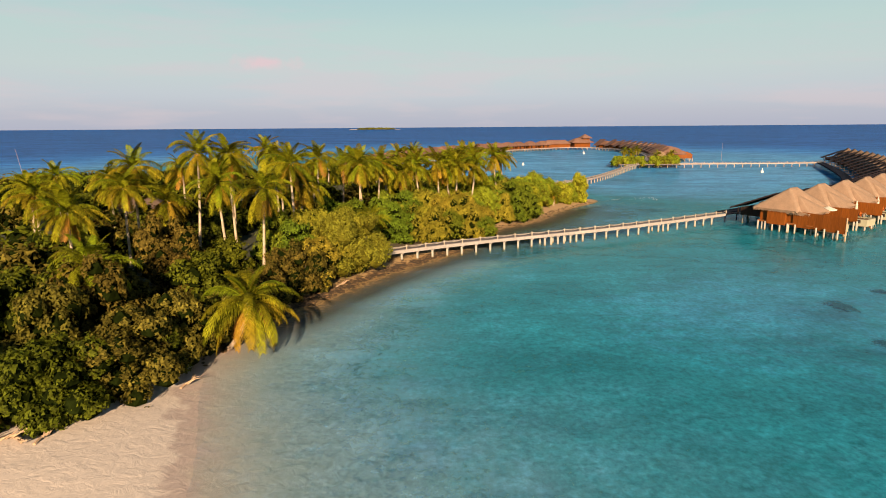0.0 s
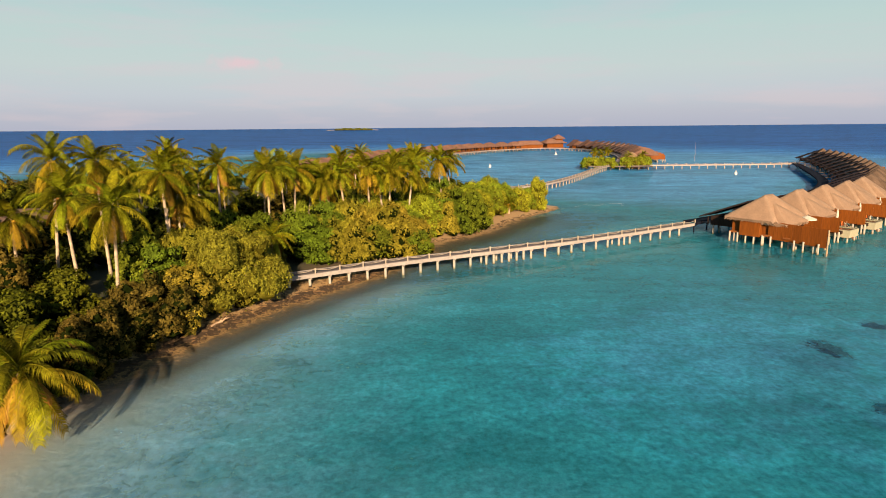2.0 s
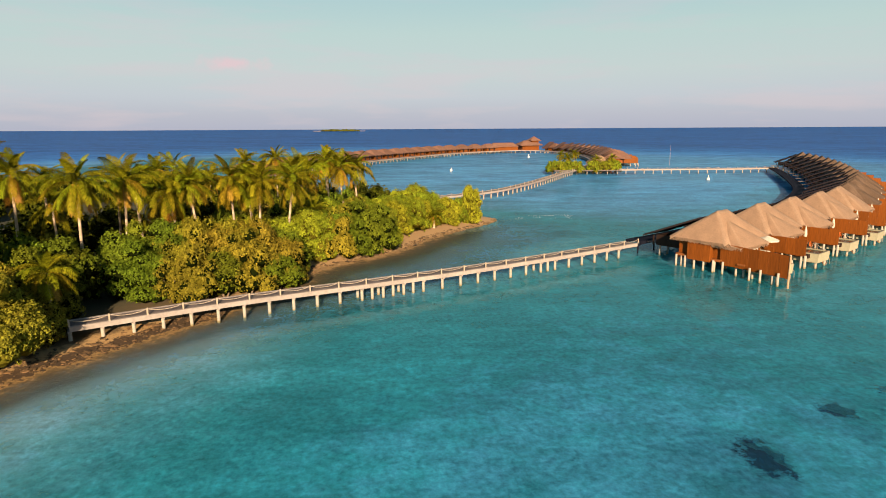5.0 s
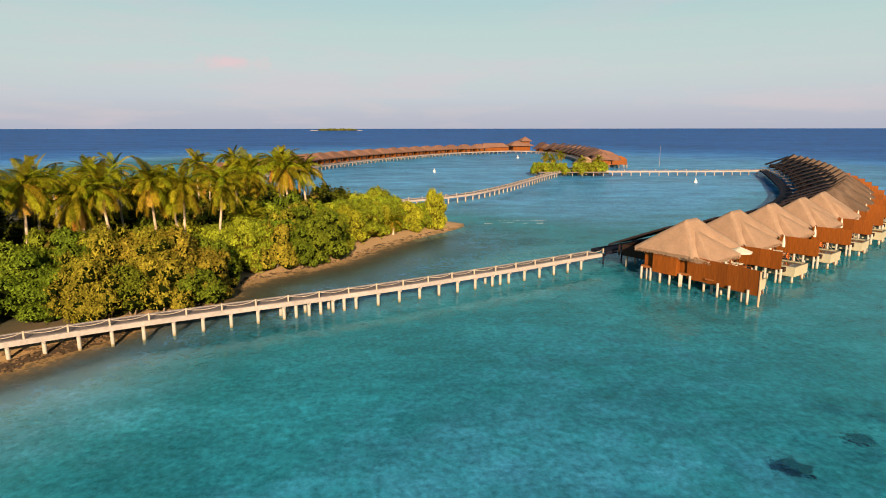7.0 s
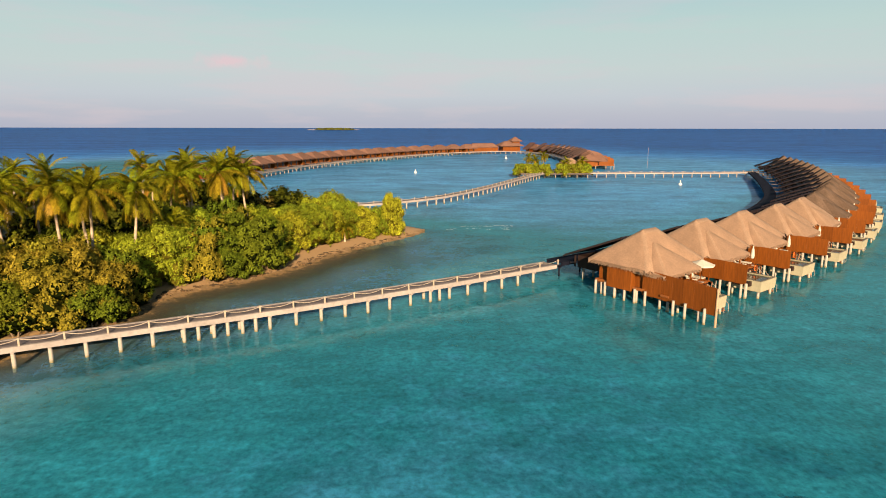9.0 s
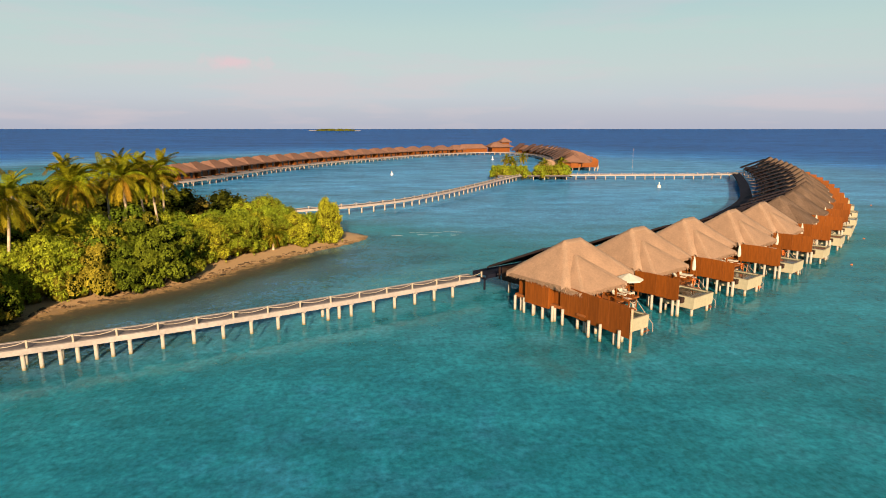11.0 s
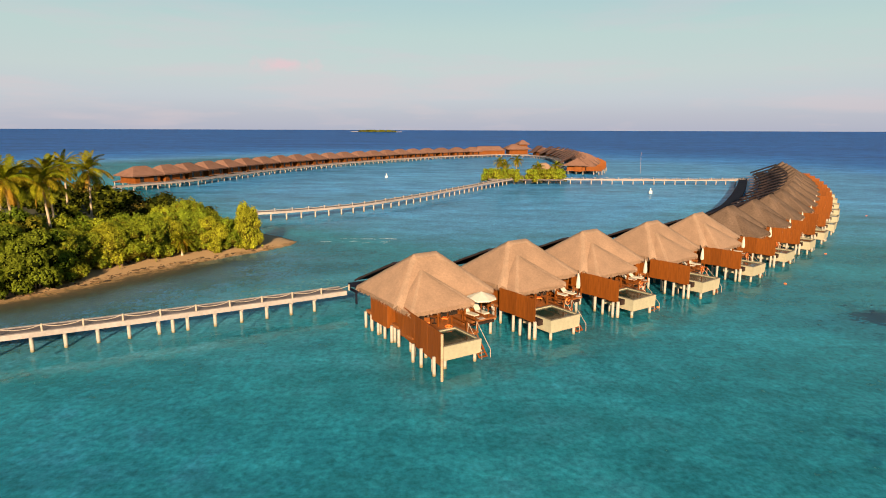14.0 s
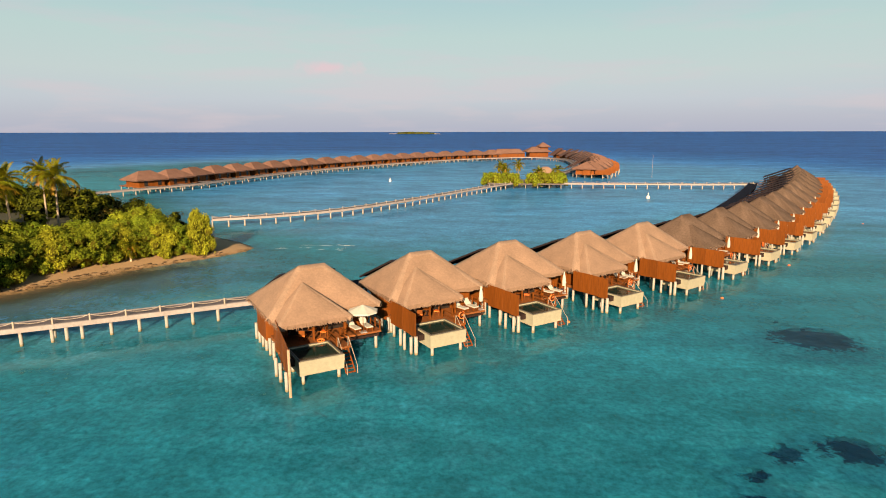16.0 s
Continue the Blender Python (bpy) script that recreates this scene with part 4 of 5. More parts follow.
    part("entrance_deck", bm, GREYWOOD, ob)
    if not full:
        # flat dark panels on the wall paint the shade of open doorways
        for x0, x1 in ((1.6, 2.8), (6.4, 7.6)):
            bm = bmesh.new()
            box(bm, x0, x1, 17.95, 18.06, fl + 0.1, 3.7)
            part("doorway", bm, GLASS_AND_SHADE, ob, "dark panel painted as the shade in a doorway")
    if full:
        bm = bmesh.new()
        vs = [Vector(p) for p in ((3.2, 21.6, 3.0), (8.4, 21.6, 3.0), (8.4, 13.4, 6.3), (3.2, 13.4, 6.3))]
        top = [bm.verts.new(v + Vector((0, 0, 0.22))) for v in vs]
        bot = [bm.verts.new(v) for v in vs]
        bm.faces.new(top), bm.faces.new(bot[::-1])
        for i in range(4):
            bm.faces.new((bot[i], bot[(i + 1) % 4], top[(i + 1) % 4], top[i]))
        part("entrance_roof", bm, ENTRYROOF, ob, "sloping dark shingled entrance roof, toned down for shade")
        for x in (3.1, 8.5):
            bm = bmesh.new()
            rows = [[bm.verts.new((x + dx, y, zz + dz)) for dx, dz in ((-0.07, -0.05), (0.07, -0.05), (0.07, 0.14), (-0.07, 0.14))] for y, zz in ((21.7, 2.96), (13.3, 6.34))]
            for k in range(4):
                bm.faces.new((rows[0][k], rows[0][(k + 1) % 4], rows[1][(k + 1) % 4], rows[1][k]))
            bm.faces.new(rows[0][::-1]), bm.faces.new(rows[1])
            part("barge_board", bm, BARGE, ob, "red barge board, coloured dark for shade")
        for x in (3.8, 7.8):
            bm = bmesh.new()
            box(bm, x - 0.08, x + 0.08, 20.3, 20.46, fl, 3.15)
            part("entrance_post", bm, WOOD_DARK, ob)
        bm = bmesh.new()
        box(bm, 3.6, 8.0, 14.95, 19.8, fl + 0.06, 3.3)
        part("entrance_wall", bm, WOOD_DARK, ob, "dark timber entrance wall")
    if fin:
        bm = bmesh.new()
        vs = [Vector(p) for p in ((2.2, 24.0, 3.2), (7.2, 24.0, 3.2), (7.2, 16.0, 7.6), (2.2, 16.0, 7.6))]
        top, bot = [bm.verts.new(v + Vector((0, 0, 0.25))) for v in vs], [bm.verts.new(v) for v in vs]
        bm.faces.new(top), bm.faces.new(bot[::-1])
        for i in range(4):
            bm.faces.new((bot[i], bot[(i + 1) % 4], top[(i + 1) % 4], top[i]))
        part("entrance_roof", bm, FINROOF, ob, "steep dark red-brown entrance roof")
    # terrace
    bm = bmesh.new()
    box(bm, X0 - 0.4, X1 + 0.3, 6.4, Y0, fl - 0.18, fl)
    box(bm, X0 - 0.4, X1 + 0.1, Y0, Y1 + 0.2, fl - 0.30, fl - 0.02)
    box(bm, 5.05, 6.4, 3.9, 6.4, fl - 0.18, fl - 0.004)
    if full:
        box(bm, 0.6, 5.05, 5.42, 6.4, fl - 0.18, fl - 0.008)
    part("deck", bm, DECKWOOD, ob, "red-brown timber terrace")
    bm = bmesh.new()
    for y in (6.6, 10.2, 14.0, Y1 - 0.2):
        box(bm, X0 - 0.4, X1 + 0.1, y - 0.12, y + 0.12, fl - 0.52, fl - 0.3)
    part("floor_beam", bm, WOOD_DARK, ob, "dark timber floor beams")
    # privacy screen of upright boards
    count = round(((8.4 if full else 9.3) - screen) / 1.29)
    for k in range(count):
        p = part("panel", PANEL, None, ob)
        p.matrix_basis = pose(0, 0, 0, 0, 0, splay) @ pose(0.012 * (k % 2) + (0.0 if screen == 0 or not full else 0.45), screen + k * 1.29, (1.12 if screen == 0 else 1.56) + 0.02 * (k % 3)) @ Matrix.Diagonal((1, 1, 1.24 if screen == 0 else 1.03, 1))
    bm = bmesh.new()
    tube(bm, [(0.0 if screen == 0 else 0.45, screen, -0.35), (0.0 if screen == 0 else 0.45, screen, 3.8 if screen == 0 else 1.7)], 0.11 if screen == 0 else 0.17, 7)
    part("screen_post", bm, DRIFT if screen == 0 else PILE, ob)
    # pool
    if full:
        pool = part("pool", pool_mesh(), None, ob, "cream rendered plunge pool on short piles")
        bm = bmesh.new()
        box(bm, 1.425, 4.775, 1.925, 5.17, 1.5, 1.90)
        part("pool_water", bm, POOLWATER, pool, "still dark pool water")
        bm = bmesh.new()
        for a in ((1.3, 4.9, 1.68, 1.80), (1.3, 1.41, 1.80, 5.3), (4.79, 4.9, 1.80, 5.3), (1.41, 4.79, 5.19, 5.3)):
            box(bm, *a, 1.994, 2.05)
        part("pool_coping", bm, COPING, pool, "dark grey stone pool coping")
        bm = bmesh.new()
        box(bm, 0.62, 1.17, 2.6, 4.6, 1.35, 1.9, 0.03)
        part("planter_box", bm, WOOD_DARK, ob)
        # ladder into the water and rails
        bm = bmesh.new()
        for x in (5.35, 6.15):
            tube(bm, [(x, 3.95, 1.7), (x, 1.9, -0.4)], 0.06, 6)
        for k in range(8):
            t = k / 8
            box(bm, 5.35, 6.15, 3.75 - 2.0 * t, 4.0 - 2.0 * t, 1.50 - 2.0 * t, 1.55 - 2.0 * t)
        part("ladder", bm, WOOD, ob, "timber steps down to the water")
        for x in (5.3, 6.2):
            bm = bmesh.new()
            tube(bm, [(x, 4.0, fl), (x, 3.9, fl + 0.9), (x, 1.95, 0.75), (x, 1.9, -0.35)], 0.025, 6)
            part("handrail", bm, ROPE, ob, "pale handrail of the water steps")
        bm = bmesh.new()
        for x, y in ((5.2, 6.3), (5.2, 4.0), (6.35, 4.0), (6.35, 6.3)):
            box(bm, x - 0.05, x + 0.05, y - 0.05, y + 0.05, fl - 0.1, fl + 0.95)
        for a in ((5.17, 5.23, 4.0, 6.3), (6.32, 6.38, 4.0, 6.3)):
            box(bm, *a, fl + 0.88, fl + 0.95)
            box(bm, *a, fl + 0.42, fl + 0.47)
        part("railing", bm, WOOD, ob, "timber railing beside the steps")
        bm = bmesh.new()
        for y in (6.5, 7.6, 8.7):
            box(bm, 10.25, 10.35, y - 0.05, y + 0.05, fl - 0.1, fl + 0.95)
        box(bm, 10.27, 10.33, 6.5, 8.7, fl + 0.88, fl + 0.95), box(bm, 10.27, 10.33, 6.5, 8.7, fl + 0.42, fl + 0.47)
        part("railing", bm, WOOD, ob, "timber terrace railing")
        for x in (1.3, 4.1, 7.0):
            bm = bmesh.new()
            box(bm, x - 0.08, x + 0.08, 6.75, 6.91, fl, 3.9)
            part("porch_post", bm, WOOD, ob)
        bm = bmesh.new()
        tube(bm, [(0, 0, 0)] + [(0.34 * math.cos(t), 0, 0.34 * math.sin(t)) for t in [i * math.pi / 8 for i in range(17)]][1:], 0.06, 6)
        for v in bm.verts:
            v.co = Vector((v.co.x * 0.9 + 4.3, v.co.z * 0.75 + 5.45, fl + 0.36 + v.co.y * 0.8 + 0.12 * v.co.z)) if screen == 0 else v.co + Vector((6.42, 4.6, fl + 0.55))
        part("life_ring", bm, ORANGE, ob, "orange life ring on the railing")
    # piles
    spots = [(x, y) for x in (X0 - 0.25, X0 + 2.7, X0 + 5.8, X1 - 0.1) for y in (6.8, 0.5 * (6.8 + Y1) - 1.2, 0.5 * (6.8 + Y1) + 1.6, Y1 - 0.6)] + ([(0.05, 1.2)] if screen == 0 else []) + [(0.15, 3.3), (0.15, 4.6), (5.0, 20.0), (7.0, 20.0)]
    for x, y in spots:
        p = part("stilt", VPILE, None, ob)
        p.location = (x, y, 0)
    if full:
        for x, y in [(X0 - 0.55, 8.4 + 1.3 * k) for k in range(6)] + [(0.35 if splay == 0 else 0.2 + 0.13 * y, y) for y in ((2.0, 5.7) if screen == 0 else (5.8,))]:
            p = part("stilt", VPILE, None, ob)
            p.location = (x, y, 0)
        for x, y in ((1.6, 2.0), (4.6, 2.0), (1.6, 4.9), (4.6, 4.9)):
            p = part("stilt", VPILE, None, ob)
            p.location = (x, y, -0.8)
    return ob


# red boards darkened to match the painted shade of the entrance roofs
BARGE = material("shade_dark_red_timber", (0.024, 0.016, 0.018), 0.85, 6.0, 0.25, 0.3, spec=0.05)
COPING = material("dark_stone_coping", (0.10, 0.085, 0.07), 0.6, 5.0, 0.25, 0.2)
POOLWATER = material("pool_water", (0.012, 0.030, 0.026), 0.06, 0.6, 0.2, 0.05)


def pool_mesh():
    bm = bmesh.new()
    x0, x1, y0, y1, z0, z1 = 1.2, 5.0, 1.6, 5.4, 0.80, 1.99
    t = 0.22
    lo = [bm.verts.new(p) for p in ((x0 + 0.05, y0 + 0.06, z0), (x1 - 0.05, y0 + 0.06, z0), (x1 - 0.05, y1, z0), (x0 + 0.05, y1, z0))]
    hi = [bm.verts.new(p) for p in ((x0, y0, z1), (x1, y0, z1), (x1, y1, z1), (x0, y1, z1))]
    inn = [bm.verts.new(p) for p in ((x0 + t, y0 + t, z1), (x1 - t, y0 + t, z1), (x1 - t, y1 - t, z1), (x0 + t, y1 - t, z1))]
    bed = [bm.verts.new(p) for p in ((x0 + t, y0 + t + 0.1, 1.0), (x1 - t, y0 + t + 0.1, 1.0), (x1 - t, y1 - t, 1.0), (x0 + t, y1 - t, 1.0))]
    bm.faces.new(lo[::-1]), bm.faces.new(bed)
    for i in range(4):
        j = (i + 1) % 4
        bm.faces.new((lo[i], lo[j], hi[j], hi[i])), bm.faces.new((hi[i], hi[j], inn[j], inn[i])), bm.faces.new((inn[i], inn[j], bed[j], bed[i]))
    return mesh_of("pool", bm, CREAM)


# the row on the open side: end pile of each screen, and the turn of each villa
ROW = [(64.4, 94.6, 36), (73.9, 101.9, 37), (83.2, 109.1, 38.5), (93.1, 116.8, 41), (102.6, 125.3, 44), (111.2, 134.2, 47), (119.5, 143.5, 50), (126.7, 152.5, 52), (133.7, 161.9, 54)]
heading = 57.5
while len(ROW) < 19:
    x, y, a = ROW[-1]
    ROW.append((x + 12.2 * math.cos(radians(heading)), y + 12.2 * math.sin(radians(heading)), heading - 2))
    heading += 1.25
first = {}
for i, (x, y, a) in enumerate(ROW):
    sort = 0 if i == 0 else 1 if i < 5 else 2
    label = ("timber water villa with pale new thatch and a long privacy screen", "timber water villa with pale new thatch, plunge pool and terrace", "timber water villa with weathered grey thatch and plunge pool")[sort]
    if sort not in first:
        first[sort] = villa(THATCH if sort < 2 else THATCH_OLD, screen=0.0 if sort == 0 else 2.9, splay=-7.5 if sort == 0 else 0.0)
        first[sort].matrix_basis = pose(x, y, 0, 0, 0, a)
        v = first[sort]
    else:
        v = copy_thing(first[sort], pose(x, y, 0, 0, 0, a))
    tagged(v, label, "villa", "water villas in the near row")

simple = {}


def far_row(ctrl, count, start, gap, side, group, label, fin=False):
    """Villas along the outer side of a walkway."""
    line = curve_points([(*p, 0) for p in ctrl], 0.5)
    for k in range(count):
        i = int((start + k * gap) / 0.5)
        if i >= len(line) - 1:
            break
        p, d = line[i], (line[i + 1] - line[i]).normalized()
        inland = Vector((d.y, -d.x, 0)) * side
        ang = math.atan2(inland.y, inland.x) - math.pi / 2
        m = pose(p.x, p.y, 0, 0, 0, math.degrees(ang)) @ Matrix.Translation((-4.7, -24.4, 0))
        if fin not in simple:
            v = simple[fin] = villa(THATCH_FAR, False, fin=fin)
            v.matrix_basis = m
        else:
            v = copy_thing(simple[fin], m)
        tagged(v, label, "villa", group)


far_row(LEFT_INNER, 22, 30, 12.3, 1, "water villas in the far row", "brown-thatched timber water villa on white piles")
far_row(FAR_INNER, 13, 14, 11.6, 1, "water villas beside the pavilion", "brown-thatched timber water villa with a steep dark entrance roof", True)


# ---- pavilion at the bend of the far walkway ----
pav = thing("pavilion", "thatched timber pavilion on piles at the walkway bend", "pavilion", at=pose(98, 474, 0, 0, 0, 15))
bm = bmesh.new()
box(bm, -9, 9, -6, 6, 1.5, 1.8)
part("platform", bm, GREYWOOD, pav)
bm = bmesh.new()
box(bm, -6, 7, -4, 4, 1.8, 5.6)
part("wall", bm, WOOD, pav, "red timber wall")
bm = bmesh.new()
hip_roof(bm, -8.5, 9, -6, 6, 5.4, (-3, 0), (3, 0), 8.6, fine=False)
part("roof", bm, THATCH_FAR, pav, "hipped thatched roof", True)
bm = bmesh.new()
hip_roof(bm, 0.5, 8.5, -4, 4, 8.6, (4.2, 0), (4.8, 0), 11.4, fine=False)
part("upper_roof", bm, THATCH_FAR, pav, "raised thatched lantern roof", True)
bm = bmesh.new()
box(bm, 1.8, 7.2, -2.6, 2.6, 5.6, 8.7)
part("upper_wall", bm, WOOD, pav)
bm = bmesh.new()
hip_roof(bm, -30, -9, -4, 4, 4.6, (-27, 0), (-12, 0), 7.2, fine=False)
part("side_roof", bm, THATCH_FAR, pav, "long thatched side roof", True)
bm = bmesh.new()
box(bm, -29, -9, -3, 3, 1.6, 4.6)
part("side_wall", bm, WOOD, pav)
for x in range(-28, 10, 4):
    for y in (-4.5, 4.5):
        p = part("stilt", VPILE, None, pav)
        p.location = (x, y, 0)


# ---- leaves, bushes and palms ----
def leaf_cloud(rs, count, lumps, length, width, each=9):
    """Arrays of leaf quads in tufts, each on the outside of a lump (centre, radius); dark gaps stay between the tufts."""
    cen, rad = np.array([c for c, r in lumps]), np.array([r for c, r in lumps])
    tufts = max(12, count // each)
    pick = rs.choice(len(lumps), tufts, p=rad ** 2 / (rad ** 2).sum())
    d = rs.normal(size=(tufts, 3))
    d[:, 2] = np.where(d[:, 2] < -0.35, -d[:, 2] * 0.6, d[:, 2])
    d /= np.linalg.norm(d, axis=1, keepdims=True)
    tuft = cen[pick] + d * (rad[pick] * rs.uniform(0.80, 1.18, tufts))[:, None]
    own = rs.randint(0, tufts, count)
    e = rs.normal(size=(count, 3))
    e /= np.linalg.norm(e, axis=1, keepdims=True)
    p = tuft[own] + e * (rs.uniform(0.2, 1.0, count) ** 0.5 * (length * (1.2 if each < 20 else 1.5)) * rs.uniform(0.7, 1.3, tufts)[own])[:, None]
    d = d[own]
    ok = p[:, 2] > 0.05
    p, d, e = p[ok], d[ok], e[ok]
    nrm = d * 0.9 + e * 0.8 + rs.normal(scale=0.35, size=d.shape) + np.array([0, 0, 0.35])
    nrm /= np.linalg.norm(nrm, axis=1, keepdims=True)
    a = np.cross(nrm, rs.normal(size=d.shape))
    a /= np.linalg.norm(a, axis=1, keepdims=True)
    c = np.cross(nrm, a)
    L = (length * rs.uniform(0.6, 1.3, len(p)))[:, None]
    W = (width * rs.uniform(0.7, 1.3, len(p)))[:, None]
    tip, base = p + a * L / 2 - nrm * L * 0.12, p - a * L / 2 - nrm * L * 0.12
    tri = np.stack([base - c * W / 2, base + c * W / 2, tip], 1).reshape(-1, 3)
    return tri, np.arange(len(tri)).reshape(-1, 3)


def lump_mesh(name, rs, lumps, mat, shrink):
    bm = bmesh.new()
    for c, r in lumps:
        made = bmesh.ops.create_icosphere(bm, subdivisions=1, radius=r * shrink)["verts"]
        for v in made:
            v.co = v.co * (1 + 0.25 * noise.noise(v.co * 1.3 + Vector(c))) + Vector(c)
            v.co.z = max(v.co.z, 0.0)
    return mesh_of(name, bm, mat)


def bush_meshes(seed, mat, leaves, length, width, tall=1.0, each=9):
    """Foliage, a dark core that paints the shade inside, and limbs of a bush about 3.3 m in radius and 5.5 m high."""
    rs = np.random.RandomState(seed)
    lumps = []
    for k in range(26):
        t, h = rs.uniform(0, 2 * math.pi), rs.uniform(0.02, 1) ** 0.85
        q = (1 - (h * 0.92) ** 2.2) ** 0.5 * rs.uniform(0.6, 1.0)
        lumps.append(((2.9 * q * math.cos(t), 2.9 * q * math.sin(t), 4.6 * h * tall + 0.2), rs.uniform(0.6, 1.25)))
    lumps.append(((0, 0, 1.9 * tall), 2.0))
    v, f = leaf_cloud(rs, leaves, lumps, length, width, each)
    fol = mesh_from("foliage", v.tolist(), f.tolist(), mat)
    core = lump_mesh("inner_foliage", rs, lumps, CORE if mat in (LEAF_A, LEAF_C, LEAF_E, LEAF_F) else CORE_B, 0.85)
    bm = bmesh.new()
    for k in range(5):
        t = k * 1.26 + rs.uniform(0, 0.6)
        tube(bm, [(0.15 * math.cos(t), 0.15 * math.sin(t), -0.4), (0.8 * math.cos(t), 0.8 * math.sin(t), 1.4), (1.7 * math.cos(t), 1.7 * math.sin(t), 3.0 * tall)], [0.12, 0.08, 0.03], 5)
    return fol, core, mesh_of("woody_frame", bm, BARK)


FINE = [bush_meshes(11 + k, m, 11500, 0.25, 0.17, t, 6) for k, (m, t) in enumerate(((LEAF_A, 1.0), (LEAF_B, 0.95), (LEAF_C, 1.05), (LEAF_A, 1.1), (LEAF_B, 1.0), (LEAF_C, 0.95)))]
BRIGHT = [bush_meshes(51 + k, LEAF_D, 11500, 0.245, 0.17, t, 6) for k, t in enumerate((0.95, 1.05))]
OLIVE = bush_meshes(91, LEAF_G, 30000, 0.15, 0.10, 1.0, 7)
NEARBY = [bush_meshes(81 + k, m, 8600, 0.30, 0.20, t, 16) for k, (m, t) in enumerate(((LEAF_E, 1.05), (LEAF_F, 1.0), (LEAF_E, 0.95), (LEAF_F, 1.1)))]
BUSH_LABEL_D = "rounded bright yellow-green shore shrub"
# dark leaves here stand in for the shade under the palms
COARSE = [bush_meshes(31 + k, m, 1000, 0.70, 0.50, 1.0, 10) for k, m in enumerate((LEAF_E, LEAF_E, LEAF_F))]
BUSH_LABEL = {LEAF_A.name: "dense dark green shore shrub with glossy leaves", LEAF_B.name: "bushy yellow-green shore shrub", LEAF_C.name: "olive-brown shore shrub with small leaves", LEAF_D.name: BUSH_LABEL_D, LEAF_E.name: "dense dark green beach shrub with a dark core painted as shade", LEAF_G.name: "large rounded olive-green shrub at the jetty's foot", LEAF_F.name: "olive-brown beach shrub with small leaves"}


def bush(x, y, size, kind, height=1.0, turn=0.0, base=None):
    fol, core, limbs = kind
    ob = thing("bush", BUSH_LABEL[fol.materials[0].name], "bush", "island shrubs", at=pose(x, y, ground_z(x, y) - 0.15 if base is None else base, 0, 0, turn))
    ob.scale = (size, size, size * height)
    part("foliage", fol, None, ob)
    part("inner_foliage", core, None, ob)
    part("woody_frame", limbs, None, ob)
    return ob


def frond_mesh(name, L, rise, droop, mat, leaflets=38, leaf=0.74, hang=0.6):
    """One feather leaf from the origin along +x: rise degrees at the base, bending down by droop degrees."""
    verts, faces = [], []
    spine = [Vector((0, 0, 0))]
    ang = radians(rise)
    N = 14
    for i in range(N):
        t = (i + 0.5) / N
        a = ang - radians(droop) * t ** 1.25
        spine.append(spine[-1] + Vector((math.cos(a), 0, math.sin(a))) * (L / N))
    pos = lambda t: spine[min(int(t * N), N - 1)].lerp(spine[min(int(t * N), N - 1) + 1], t * N - min(int(t * N), N - 1))
    for i in range(N):
        w0, w1 = 0.045 * (1 - i / N) + 0.006, 0.045 * (1 - (i + 1) / N) + 0.006
        k = len(verts)
        for p, w in ((spine[i], w0), (spine[i + 1], w1)):
            verts += [p + Vector((0, -w, 0)), p + Vector((0, 0, w)), p + Vector((0, w, 0))]
        faces += [(k, k + 1, k + 4, k + 3), (k + 1, k + 2, k + 5, k + 4)]
    for side in (-1, 1):
        for i in range(leaflets):
            t = 0.14 + 0.86 * i / (leaflets - 1)
            p = pos(min(t, 0.999))
            d = (pos(min(t + 0.03, 1.0)) - pos(max(t - 0.03, 0))).normalized()
            ln = leaf * (0.45 + 0.55 * math.sin(math.pi * min(t * 0.95 + 0.08, 1)) ** 0.6) * random.uniform(0.85, 1.12)
            out = (Vector((0, side, 0)) * random.uniform(0.75, 0.95) + d * random.uniform(0.45, 0.7)).normalized()
            mid = p + out * ln * 0.5 + Vector((0, 0, -0.10 * ln * hang))
            tip = p + out * ln * 0.86 + Vector((0, 0, -0.62 * ln * hang * random.uniform(0.7, 1.3)))
            wv = d * 0.026
            k = len(verts)
            verts += [p - wv, p + wv, mid + wv * 1.35, tip, mid - wv * 1.35]
            faces += [(k, k + 1, k + 2, k + 4), (k + 4, k + 2, k + 3)]
    return mesh_from(name, [tuple(v) for v in verts], faces, mat)


FRONDS = {
    "young": [frond_mesh("frond", 3.0, 80, 48, FROND, hang=0.4), frond_mesh("frond", 3.4, 66, 70, FROND, hang=0.6)],
    "open": [frond_mesh("frond", 3.8, 46, 98, FROND, hang=0.9), frond_mesh("frond", 3.8, 28, 86, FROND, hang=1.0), frond_mesh("frond", 3.9, 58, 112, FROND, hang=0.9), frond_mesh("frond", 3.8, 16, 80, FROND_LOW, hang=1.1)],
    "low": [frond_mesh("frond", 3.7, 0, 76, FROND_LOW, hang=1.2), frond_mesh("frond", 3.6, -28, 52, FROND_LOW, hang=1.1), frond_mesh("frond", 3.4, -48, 36, FROND_LOW, hang=1.0), frond_mesh("frond", 3.7, -10, 66, FROND, hang=1.1)],
    "dying": [frond_mesh("old_frond", 3.1, -46, 40, FROND_OLD, hang=1.0), frond_mesh("old_frond", 3.0, -62, 26, FROND_OLD, hang=0.9)],
}
bm = bmesh.new()
for k in range(9):
    t = k * 0.7
    made = bmesh.ops.create_icosphere(bm, subdivisions=1, radius=0.15)["verts"]
    for v in made:
        v.co += Vector((0.3 * math.cos(t), 0.3 * math.sin(t), -0.25 - 0.12 * (k % 3)))
NUTS = mesh_of("crown_heart", bm, FROND_OLD, True)


